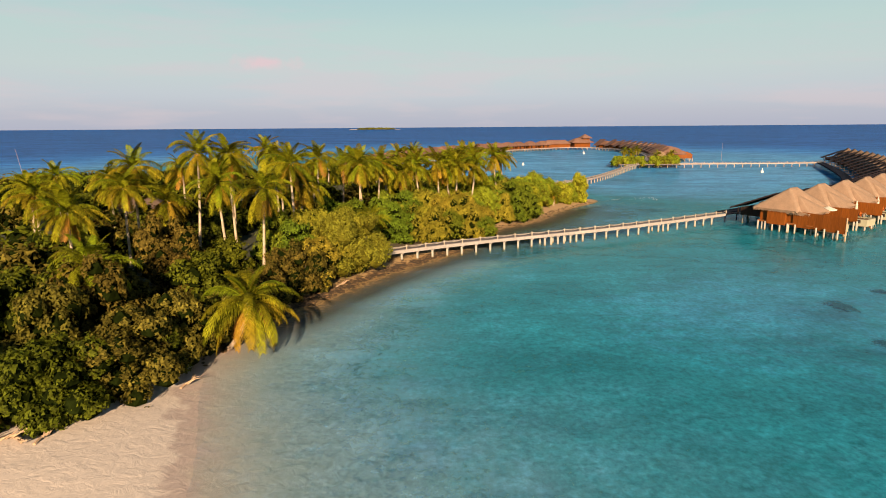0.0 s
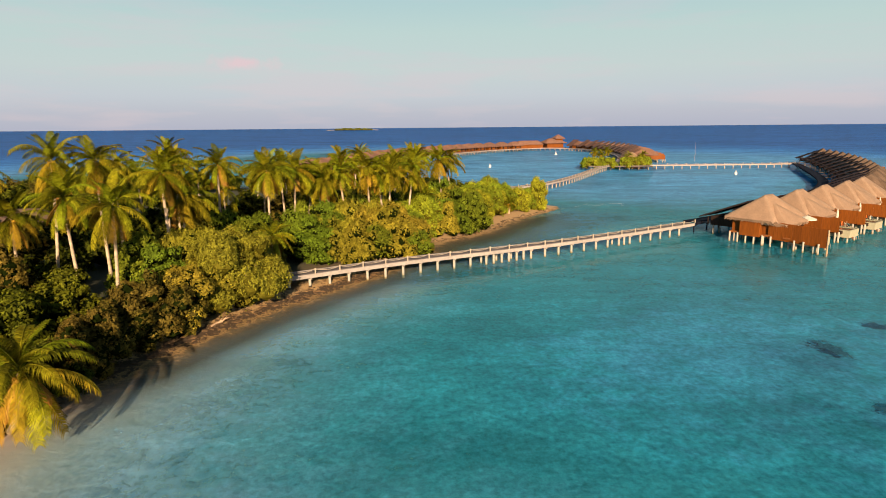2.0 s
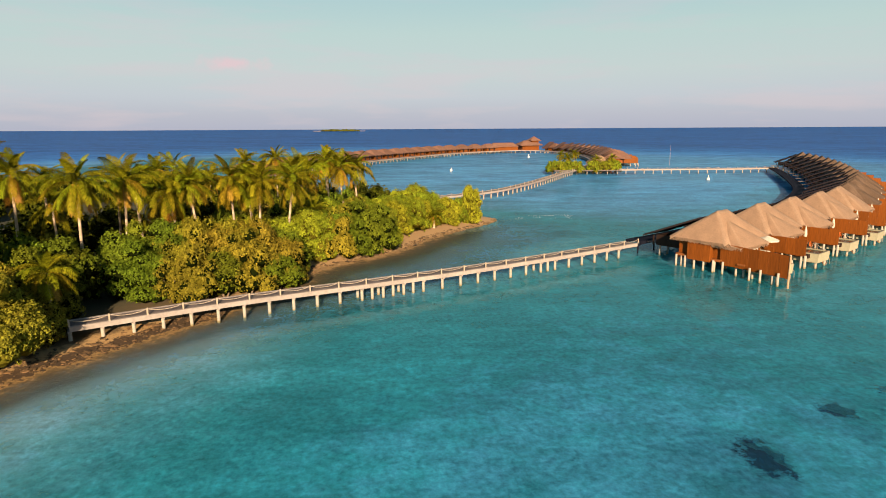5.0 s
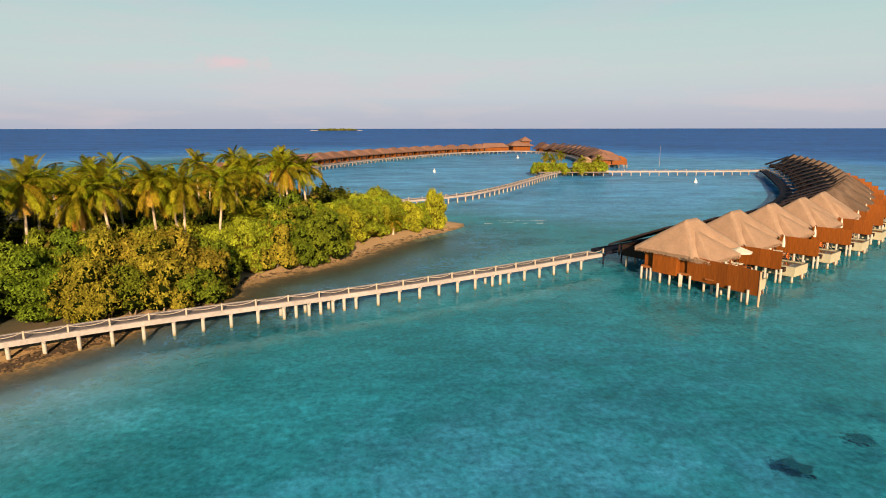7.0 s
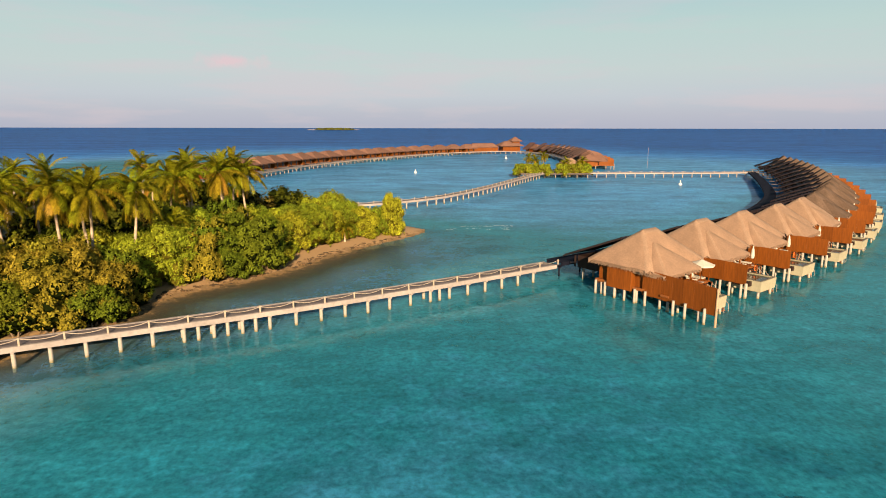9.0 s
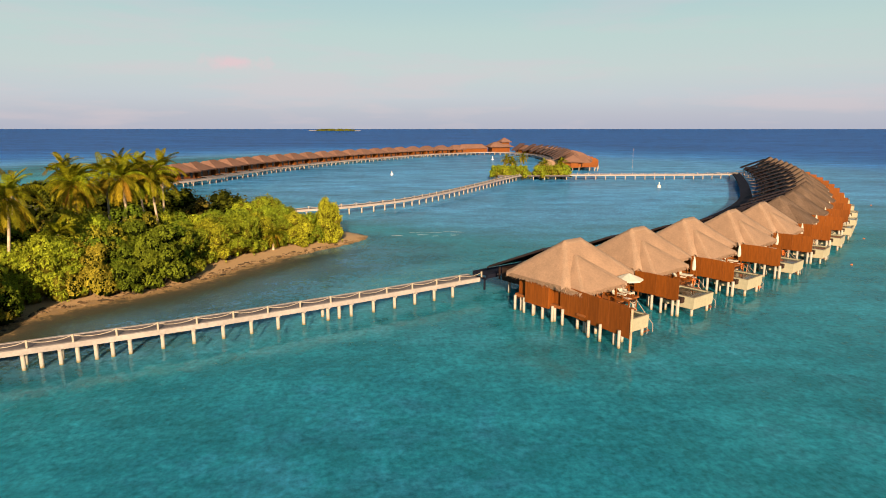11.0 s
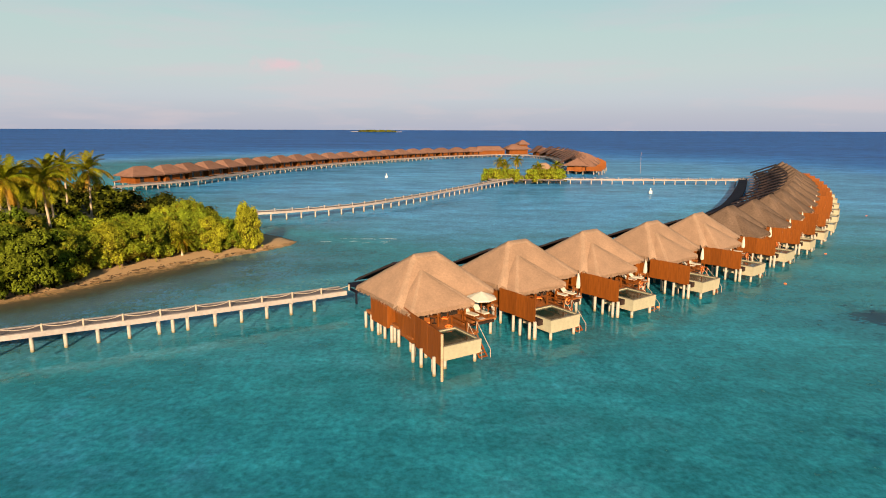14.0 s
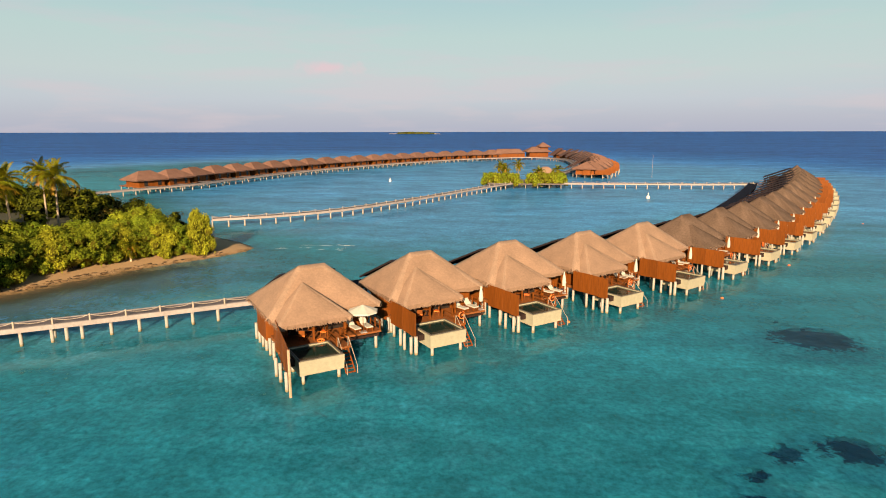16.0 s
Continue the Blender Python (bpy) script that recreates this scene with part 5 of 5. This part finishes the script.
def palm(x, y, top, lean=(0, 0), scale=1.0, seed=0, thick=1.0, hidden=False):
    """A coconut palm whose crown stands at (x, y, top), its foot moved by lean."""
    rs = random.Random(seed)
    fx, fy = x - lean[0], y - lean[1]
    fz = max(ground_z(fx, fy), 0.2) - 0.3
    ob = thing("coconut_palm", "tall coconut palm with drooping yellow-green fronds", "palm tree", "island palms", at=pose(x, y, top))
    bm = bmesh.new()
    pts, rad = [], []
    for i in range(10):
        t = i / 9
        pts.append((-lean[0] * (1 - t) ** 1.6, -lean[1] * (1 - t) ** 1.6, (fz - top) * (1 - t)))
        rad.append((0.20 - 0.08 * t + 0.10 * max(0, 1 - t * 8)) * thick)
    tube(bm, pts, rad, 8)
    part("trunk", bm, TRUNK, ob, "slender curved grey-brown trunk", True)
    part("crown_heart", NUTS, None, ob)
    plan = [("young", 7), ("open", 14), ("low", 13), ("dying", 2 + seed % 3)] if not hidden else [("young", 4), ("open", 9), ("low", 5), ("dying", 1)]
    turn = rs.uniform(0, 360)
    for kind, count in plan:
        for k in range(count):
            turn += 137.5 + rs.uniform(-14, 14)
            f = part("frond" if kind != "dying" else "old_frond", rs.choice(FRONDS[kind]), None, ob)
            sc_ = scale * rs.uniform(0.85, 1.15)
            f.matrix_basis = pose(0, 0, rs.uniform(-0.1, 0.15), rs.uniform(-12, 12), rs.uniform(-8, 8), turn) @ Matrix.Diagonal((sc_, sc_, sc_, 1))
    return ob


# palms whose crowns stand above the shrubs: crown place, height, lean of the foot
PALMS = [(-19.9, 73.8, 14.3, -0.6, 0), (-19.6, 77.9, 11.4, 0.5, 0), (-33.0, 106.7, 15.0, 0, 0), (-20.4, 92.0, 14.0, 0.4, 0), (-13.8, 91.8, 13.2, 0.3, 0), (-11.4, 97.0, 12.8, 0.6, 0),
         (-5.6, 100.9, 12.4, -1.8, 0), (-7.6, 99.6, 11.4, -2.6, 0.5), (-2.0, 104.7, 12.5, -0.8, 0), (1.5, 105.2, 12.0, 0.6, 0), (-0.4, 106.6, 11.6, -1.4, 0), (4.8, 108.6, 11.8, 1.8, 0), (4.8, 120.5, 12.0, -0.6, 0), (9.2, 123.4, 12.6, -1.4, 0), (11.0, 127.5, 12.2, -1.2, 0),
         (-40.7, 75.0, 13.8, 0, 0), (-33.0, 77.1, 15.6, 0.5, 1), (-30.2, 80.5, 15.2, -0.4, 0), (-27.7, 69.6, 12.2, -0.8, 0), (-36.3, 74.3, 9.6, 0, 0), (-21.1, 65.8, 11.9, 0.6, 0), (-40.1, 59.5, 10.2, 0, 0), (-30.6, 47.0, 7.2, 0, 0), (-40.1, 71.0, 11.6, 0, 0),
         (-52, 72, 10.6, 0, 0), (-58, 80, 10.8, 0.5, 0), (-49, 84, 11.4, 0, 0), (-62, 92, 11.4, 0, 0), (-44, 97, 12.4, 0, 0), (-24, 84, 12.6, 0, 0), 
         (-13, 150, 12, 0, 0), (-10, 163, 12, 0, 0), (-21, 128, 12, 0, 0), (3, 150, 12, 0.5, 0), (6.6, 113.2, 7.2, 0, 0), (0.8, 127.7, 11.7, 0, 0), (0.4, 136.7, 12.0, 0, 0), (5.0, 137.0, 12.6, -0.8, 0), (-34, 92, 13.4, 0, 0), (-29, 99, 14.0, 0, 0), (-10.5, 79.8, 6.4, 0, 0)]
for k, (x, y, h, lx, ly) in enumerate(PALMS):
    palm(x, y, h, (lx, ly), random.uniform(0.96, 1.12) * (0.72 if h < 8 and y > 60 else 1.0), 100 + k)
palm(24.2, 137.2, 2.8, (0.2, 0), 0.55, 78)
palm(-15.9, 43.6, 5.0, (3.0, -2.6), 1.2, 77, 1.1)
rnd = random.Random(5)
for k in range(13):
    palm(rnd.uniform(-46, -8), rnd.uniform(104, 150), rnd.uniform(9, 12), (rnd.uniform(-1, 1), 0), rnd.uniform(1.1, 1.3), 300 + k, hidden=True)

# shrubs along the edge of the vegetation
EDGE = [(-43, 22.6), (-31, 28.4), (-23.4, 33.4), (-21.4, 44), (-18.6, 52), (-17.4, 60), (-15.0, 67), (-11.8, 73.8), (-12.2, 81.5), (-11.6, 89.0), (-9.2, 91.6), (-4.2, 90.6), (1.2, 93.4), (5.2, 96.4), (4.8, 102.2), (2.8, 107.6), (6.0, 111.4), (13.6, 115.6), (15.2, 120.8), (16.2, 126.8), (18.8, 131.0), (20.6, 136.6), (23.0, 140.2), (26.8, 142.4), (31.4, 147.6)]


def shrub_kind(x, y):
    """The shrubs that grow at a place: dark by the beach, olive-brown by the jetty, bright on the spit."""
    if y < 66:
        return rnd.choice(NEARBY)
    if y < 84:
        return rnd.choice((FINE[2], FINE[5], FINE[5], FINE[3], FINE[2]))
    if x < -6 and y < 98:
        return rnd.choice((FINE[0], FINE[3]))
    if y < 104:
        return rnd.choice((FINE[2], FINE[5], FINE[2], FINE[5], FINE[0]))
    if y < 124:
        return rnd.choice((FINE[1], FINE[3], FINE[4], FINE[0])) if x < 9 else rnd.choice((FINE[0], FINE[3], FINE[2]))
    return rnd.choice((BRIGHT[0], BRIGHT[1], FINE[1], BRIGHT[1], FINE[4]))


rnd = random.Random(8)
for p in curve_points([(*q, 0) for q in EDGE], 2.7):
    if 83 < p.y < 90 and p.x < -8:
        continue
    bush(p.x + rnd.uniform(-0.5, 0.3), p.y + rnd.uniform(-0.4, 0.4), rnd.uniform(0.78, 1.06), shrub_kind(p.x, p.y), rnd.uniform(0.9, 1.15) + (0.12 if 104 < p.y < 124 else 0), rnd.uniform(0, 360))
edge = np.array([p[:2] for p in curve_points([(*q, 0) for q in EDGE], 2.0)])
inner = np.concatenate([edge, [(26, 156), (14, 166), (0, 180), (-40, 200), (-108, 186), (-150, 120), (-120, 20)]])
# dark-leaved shrubs added to stand in for the shade in this gap
for x, y in ((-14.6, 86.4), (-13.8, 89.6)):
    bush(x, y, 1.0, NEARBY[0], 1.0, 40 * x)
for off in (3.4, 6.8):                       # two taller rows behind the edge
    line = curve_points([(*q, 0) for q in EDGE if q[1] > 66], 3.6)
    for p, q in zip(line, line[1:]):
        t = (q - p).normalized()
        x, y = p.x - t.y * off + rnd.uniform(-0.6, 0.6), p.y + t.x * off + rnd.uniform(-0.6, 0.6)
        d = float(signed_distance(np.array([x]), np.array([y]), inner)[0])
        if d > 2.2:
            bush(x, y, rnd.uniform(0.95, 1.15), shrub_kind(x, y), (1.12 if off < 5 else 1.25) + rnd.uniform(-0.08, 0.08) - (0.22 if y > 126 else 0), rnd.uniform(0, 360))
thicket = []
for gxk in range(-150, 40, 6):
    for gyk in range(20, 200, 6):
        x, y = gxk + rnd.uniform(-2.2, 2.2), gyk + rnd.uniform(-2.2, 2.2)
        d = float(signed_distance(np.array([x]), np.array([y]), inner)[0])
        if d < 2.6 or x < -60 - y * 0.35:
            continue
        if y < 64:
            near, fill = d < 17 and x > -62, d >= 17
        else:
            near, fill = False, (20 < d < 40 and y < 150) or (y > 152 and d < 14) or (x < -54 and (d < 34 or (y > 95 and (gxk + gyk) % 12 < 6)))
        if near:
            bush(x, y, rnd.uniform(0.85, 1.2), shrub_kind(x, y), rnd.uniform(0.95, 1.3) + (0.1 if 104 < y < 124 else -0.12 if y > 124 else 0), rnd.uniform(0, 360))
        elif not fill:
            continue
        else:
            thicket.append((x, y, ground_z(x, y), rnd.uniform(0.75, 1.1), rnd.uniform(0, 6.28), rnd.choice((0, 0, 1, 2))))
for k, mat in enumerate((LEAF_E, LEAF_A, LEAF_F)):
    src = COARSE[k]
    for src_mesh, name, label in ((src[0], "undergrowth", "dense shrubs filling the island's interior"), (src[1], "undergrowth_shade", "dark lumps painted as the shade inside the island's dense shrubs")):
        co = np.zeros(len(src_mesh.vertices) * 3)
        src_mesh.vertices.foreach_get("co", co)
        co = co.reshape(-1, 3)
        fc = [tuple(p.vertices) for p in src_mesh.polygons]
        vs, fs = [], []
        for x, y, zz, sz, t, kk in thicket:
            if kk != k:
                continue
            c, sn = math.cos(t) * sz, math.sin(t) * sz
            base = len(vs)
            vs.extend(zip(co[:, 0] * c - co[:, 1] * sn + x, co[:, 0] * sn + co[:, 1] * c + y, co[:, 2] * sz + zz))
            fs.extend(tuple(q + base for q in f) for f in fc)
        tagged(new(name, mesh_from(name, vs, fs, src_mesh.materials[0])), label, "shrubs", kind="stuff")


# ---- planted platform in the lagoon ----
isl = thing("planted_platform", "timber platform on piles ringed with shrubs", "platform", at=pose(86, 273, 0))
bm = bmesh.new()
box(bm, -13, 13, -9, 9, 1.4, 1.75)
part("deck", bm, GREYWOOD, isl)
for x in range(-12, 13, 4):
    for y in (-8, 0, 8):
        p = part("stilt", VPILE, None, isl)
        p.location = (x, y, 0)
rnd = random.Random(3)
hedge = bush_meshes(71, LEAF_D, 2600, 0.45, 0.32, 0.8)
for k in (0, 1, 2, 3, 5, 6, 7, 8):
    bush(73.0 + k * 3.1, 264.6 + 0.7 * abs(k - 4), 0.80, hedge, 1.25, rnd.uniform(0, 360), 0.8)
for x, y, sz in ((73.5, 272, 0.62), (75, 277, 0.6), (81, 279, 0.6), (98.5, 272.5, 0.62), (98, 277, 0.6)):
    bush(x, y, sz * 1.2, hedge, 1.0, rnd.uniform(0, 360), 0.8)
hut = thing("thatched_hut", "small open hut with a pale thatched roof", "hut", at=pose(93, 274, 1.75, 0, 0, 12))
bm = bmesh.new()
hip_roof(bm, -4, 4, -3.4, 3.4, 2.6, (-1, 0), (1, 0), 5.2, fine=False)
part("roof", bm, THATCH, hut, "pale thatched hip roof", True)
for x in (-3.2, 3.2):
    for y in (-2.7, 2.7):
        bm = bmesh.new()
        box(bm, x - 0.12, x + 0.12, y - 0.12, y + 0.12, 0, 2.6)
        part("post", bm, WOOD, hut)
for k, (x, y, h) in enumerate(((77.2, 272, 7.2), (83.5, 276, 7.6), (79, 269, 6.2), (90.5, 268, 5.6), (97, 270, 6.0))):
    palm(x, y, h, (0, 0), 0.75, 500 + k, 0.7)


# ---- distant island, buoys and masts ----
isle = thing("distant_island", "low wooded island on the horizon", "island", kind="structure", at=pose(-357, 2900, 0))
bm = bmesh.new()
rs = random.Random(4)
for k in range(60):
    x = rs.uniform(-1, 1)
    made = bmesh.ops.create_icosphere(bm, subdivisions=1, radius=rs.uniform(7, 13))["verts"]
    for v in made:
        v.co = Vector((v.co.x * 1.2 + x * 82, v.co.y + rs.uniform(-1, 1), max(v.co.z * 0.6 + 3 - 2.6 * abs(x) ** 2, 0.5)))
part("wood", bm, LEAF_E, isle)
bm = bmesh.new()
tube(bm, [(-125, 0, -4.2), (-60, 0, -3.4), (40, 0, -3.4), (112, 0, -4.4)], 6.0, 12)
part("beach", bm, CONCRETE, isle, "pale beach")


def buoy(x, y, size):
    ob = thing("buoy", "white float marker on the lagoon", "buoy", "lagoon buoys", at=pose(x, y, 0))
    bm = bmesh.new()
    tube(bm, [(0, 0, -0.4), (0, 0, 0.1), (0, 0, 0.7), (0, 0, 0.9)], [0.5 * size, 0.8 * size, 0.75 * size, 0.25 * size], 12)
    part("float", bm, WHITE, ob, smooth=True)
    bm = bmesh.new()
    tube(bm, [(0, 0, 0.8), (0, 0, 2.6 * size)], [0.32 * size, 0.12 * size], 8)
    part("marker", bm, WHITE, ob, smooth=True)


buoy(120.9, 236.7, 0.66), buoy(34, 288.7, 0.64), buoy(86, 400, 0.8)
for x, y, h, lx in ((139.6, 317.5, 9.5, 0), (-146.5, 205, 12, -2.4)):
    ob = thing("mast", "thin pale mast standing in the shallows", "mast", at=pose(x, y, 0))
    bm = bmesh.new()
    tube(bm, [(0, 0, -2), (lx, 0, h)], [0.05, 0.03], 6)
    part("pole", bm, ROPE, ob)

# coral heads of the lagoon, lifted off the bed and flattened to fit the camera's view
rs = random.Random(9)
for cx, cy, rx, ry, nn in CORALS:
    bm = bmesh.new()
    made = bmesh.ops.create_icosphere(bm, subdivisions=4, radius=1.0)["verts"]
    for v in made:
        f = 1 + 0.35 * noise.noise(v.co * 1.7 + Vector((cx, cy, 0))) + 0.2 * noise.noise(v.co * 5.0)
        v.co = Vector((v.co.x * rx * 0.60 * f, v.co.y * ry * 0.60 * f, v.co.z * 0.24 * f))
    for k in range(nn * 3):
        x, y, r = rs.gauss(0, 0.34) * rx, rs.gauss(0, 0.34) * ry, rs.uniform(0.16, 0.42)
        made = bmesh.ops.create_icosphere(bm, subdivisions=1, radius=r)["verts"]
        for v in made:
            v.co = Vector((v.co.x * 1.2 + x, v.co.y * 1.2 + y, v.co.z * 0.5)) * (1 + 0.12 * noise.noise(v.co * 2 + Vector((k, 0, 0))))
    ob = new("coral_head", mesh_of("coral_head", bm, CORAL, True))
    ob.matrix_basis = pose(cx, cy, -0.9)
    tagged(ob, "dark coral head just under the water", "coral", "coral heads")

olive = bush(-12.4, 71.4, 1.5, OLIVE, 1.08, 75)
tall = bush(31.5, 144.5, 0.72, FINE[1], 1.75, 40)


# ---- terrace furniture ----
def lounger(m):
    ob = thing("sun_lounger", "timber sun lounger with a white cushion", "sun lounger", "terrace loungers", at=m)
    bm = bmesh.new()
    box(bm, -0.34, 0.34, -1.0, 0.95, 0.26, 0.33, 0.01)
    part("frame", bm, WOOD, ob)
    for x in (-0.28, 0.28):
        for y in (-0.85, 0.8):
            bm = bmesh.new()
            box(bm, x - 0.04, x + 0.04, y - 0.04, y + 0.04, 0, 0.27)
            part("leg", bm, WOOD, ob)
    bm = bmesh.new()
    box(bm, -0.33, 0.33, -0.98, 0.35, 0.33, 0.45, 0.03)
    part("cushion", bm, FABRIC, ob, "white cushion")
    bm = bmesh.new()
    box(bm, -0.33, 0.33, 0.0, 0.8, 0.0, 0.12, 0.03, pose(0, 0.34, 0.36, 42, 0, 0))
    part("backrest", bm, FABRIC, ob, "raised white backrest")
    return ob


def parasol(m, is_open):
    ob = thing("parasol", "open white canvas parasol on a timber pole" if is_open else "closed white canvas parasol on a pole", "parasol", "terrace parasols", at=m)
    bm = bmesh.new()
    tube(bm, [(0, 0, 0), (0, 0, 2.5)], 0.035, 8)
    part("pole", bm, WOOD, ob)
    bm = bmesh.new()
    box(bm, -0.3, 0.3, -0.3, 0.3, 0, 0.08, 0.01)
    part("base", bm, CONCRETE, ob)
    bm = bmesh.new()
    if is_open:
        top = bm.verts.new((0, 0, 2.62))
        rim = [bm.verts.new((1.4 * math.cos(t), 1.4 * math.sin(t), 2.08)) for t in [k * math.pi / 4 for k in range(8)]]
        drop = [bm.verts.new((1.41 * math.cos(t), 1.41 * math.sin(t), 1.93)) for t in [k * math.pi / 4 for k in range(8)]]
        for k in range(8):
            bm.faces.new((top, rim[k], rim[(k + 1) % 8])), bm.faces.new((rim[k], drop[k], drop[(k + 1) % 8], rim[(k + 1) % 8]))
    else:
        tube(bm, [(0, 0, 0.9), (0, 0, 1.2), (0, 0, 1.9), (0, 0, 2.5)], [0.20, 0.24, 0.17, 0.04], 9)
    part("canopy", bm, FABRIC, ob, "white canvas canopy")
    return ob


def chair(m):
    ob = thing("terrace_chair", "orange-cushioned timber terrace chair", "chair", "terrace chairs", at=m)
    bm = bmesh.new()
    box(bm, -0.28, 0.28, -0.28, 0.28, 0.36, 0.46, 0.02)
    part("seat", bm, ORANGE, ob, "orange seat cushion")
    bm = bmesh.new()
    box(bm, -0.28, 0.28, 0.2, 0.28, 0.46, 0.9, 0.02)
    part("backrest", bm, WOOD, ob)
    for x in (-0.24, 0.24):
        for y in (-0.24, 0.24):
            bm = bmesh.new()
            box(bm, x - 0.03, x + 0.03, y - 0.03, y + 0.03, 0, 0.36)
            part("leg", bm, WOOD, ob)
    return ob


def table(m):
    ob = thing("terrace_table", "small round timber terrace table", "table", "terrace tables", at=m)
    bm = bmesh.new()
    tube(bm, [(0, 0, 0.68), (0, 0, 0.73)], 0.42, 14)
    part("tabletop", bm, WOOD, ob)
    bm = bmesh.new()
    tube(bm, [(0, 0, 0.0), (0, 0, 0.05), (0, 0, 0.68)], [0.25, 0.06, 0.05], 8)
    part("pedestal", bm, WOOD_DARK, ob)
    return ob


sets = {}
for i, (x, y, a) in enumerate(ROW[:12]):
    base = pose(x, y, 1.755, 0, 0, a)
    spots = [("lounger", 8.1, 7.55, 12), ("lounger", 9.3, 7.5, 8), ("open" if i == 0 else "closed", 8.7 if i == 0 else 10.1, 6.6 if i == 0 else 6.75, 0),
             ("chair", 3.3, 7.4, 150), ("chair", 5.3, 7.5, -130), ("table", 4.3, 7.8, 0)]
    for kind, u, v, t in spots:
        m = base @ pose(u, v, 0, 0, 0, t + (i * 37 % 11) - 5)
        if kind in sets:
            copy_thing(sets[kind], m)
        else:
            sets[kind] = {"lounger": lounger, "chair": chair, "table": table}[kind](m) if kind in ("lounger", "chair", "table") else parasol(m, kind == "open")

# small orange floats off the pools
for x, y in ((87.05, 115.5), (106.2, 126.8), (122.1, 146.5), (134.0, 141.5), (143.5, 156.0), (155.7, 190.7)):
    ob = thing("float", "small orange mooring float on the water", "float", "mooring floats", at=pose(x, y, 0.05))
    bm = bmesh.new()
    made = bmesh.ops.create_uvsphere(bm, u_segments=10, v_segments=6, radius=0.18)["verts"]
    for v in made:
        v.co.z *= 0.7
    part("ball", bm, ORANGE, ob, smooth=True)


# ---- shore details ----
rs = random.Random(21)
bm = bmesh.new()
for p in curve_points([(*q, 0) for q in SHORE[5:21]], 0.45):
    for k in range(6):
        x, y, r = p.x + rs.gauss(-1.6, 1.0), p.y + rs.gauss(0.5, 1.2), rs.uniform(0.05, 0.17) if k < 5 else rs.uniform(0.18, 0.36)
        h = ground_z(x, y)
        if h < 0.03 or (y > 94 and (h > 0.26 or k in (1, 3))):
            continue
        made = bmesh.ops.create_icosphere(bm, subdivisions=1, radius=r)["verts"]
        flat, ang = (0.5 if k < 5 else 0.3), rs.uniform(0, 3.1)
        for v in made:
            w = Vector((v.co.x * 1.5, v.co.y * 0.9, v.co.z * flat)) + Vector((rs.uniform(-1, 1), rs.uniform(-1, 1), rs.uniform(-0.4, 0.4))) * r * 0.22
            v.co = Vector((w.x * math.cos(ang) - w.y * math.sin(ang) + x, w.x * math.sin(ang) + w.y * math.cos(ang) + y, w.z + h + 0.02))
tagged(new("beach_rubble", mesh_of("beach_rubble", bm, ROCK)), "brown coral rubble and seaweed along the waterline", "rubble", kind="stuff")
for x, y, t, ln in ((-25.6, 28.6, 30, 2.6), (-24.6, 28.4, -40, 2.2), (-23.6, 29.2, 75, 1.6), (-26.8, 27.6, 10, 1.8), (-18.9, 38.2, 60, 1.4), (-12.5, 66.5, 50, 1.8)):
    ob = thing("driftwood", "bleached driftwood branch on the sand", "driftwood", "beach driftwood", at=pose(x, y, ground_z(x, y) + 0.08, 0, 0, t))
    bm = bmesh.new()
    tube(bm, [(-ln / 2, 0, 0), (-ln * 0.15, 0.15, 0.12), (ln * 0.2, -0.05, 0.3), (ln / 2, 0.1, 0.55)], [0.10, 0.08, 0.06, 0.02], 6)
    part("stem", bm, DRIFT, ob)
    for k in range(3):
        bm = bmesh.new()
        a = rs.uniform(-1.2, 1.2)
        tube(bm, [(ln * (0.1 * k - 0.1), 0, 0.1), (ln * (0.1 * k) + 0.3, 0.4 * math.sin(a), 0.45), (ln * 0.1 * k + 0.6, 0.8 * math.sin(a), 0.5)], [0.045, 0.03, 0.01], 5)
        part("branch", bm, DRIFT, ob)

FOAM = material("sea_foam", (0.62, 0.62, 0.62), 0.9, 6.0, 0.2, 0.3)


def foam(name, label, spots):
    """Short ragged ribbons of foam lying on the water: place, turn, length, width."""
    verts, faces = [], []
    for x, y, t, ln, w in spots:
        m = max(3, int(ln / 0.25))
        k = len(verts)
        for i in range(m + 1):
            u = i / m
            a, ww = ln * (u - 0.5), w * math.sin(math.pi * (0.08 + 0.84 * u)) * rs.uniform(0.4, 1.3)
            bend = 0.25 * ln * 0.2 * math.sin(3 * u + x) + rs.uniform(-0.04, 0.04)
            for side in (-1, 1):
                q = bend + side * ww / 2
                verts.append((x + a * math.cos(t) - q * math.sin(t), y + a * math.sin(t) + q * math.cos(t), 0.02))
        faces += [(k + 2 * i, k + 2 * i + 2, k + 2 * i + 3, k + 2 * i + 1) for i in range(m)]
    tagged(new(name, mesh_from(name, verts, faces, FOAM)), label, "foam", kind="stuff")


foam("foam", "thin broken lines of foam off the sand spit", [(rs.uniform(41, 53), rs.choice((151.5, 152.5, 154, 155.5)) + rs.gauss(0, 0.5), rs.gauss(0, 0.12), rs.uniform(0.8, 3.5), rs.uniform(0.1, 0.3)) for k in range(9)])

# small house among the trees
house = thing("house", "small dark timber house with a grey thatched roof among the palms", "house", at=pose(-57, 108, 1.0, 0, 0, 15))
bm = bmesh.new()
box(bm, -4.5, 4.5, -3, 3, -0.2, 2.8)
part("wall", bm, WOOD_DARK, house, "dark timber wall")
bm = bmesh.new()
hip_roof(bm, -5.4, 5.4, -4, 4, 2.8, (-2, 0), (2, 0), 5.4, fine=False)
part("roof", bm, THATCH_OLD, house, "grey thatched hip roof", True)
bm = bmesh.new()
box(bm, -0.6, 0.6, -3.06, -2.98, -0.2, 1.95)
part("door", bm, GLASS_AND_SHADE, house)
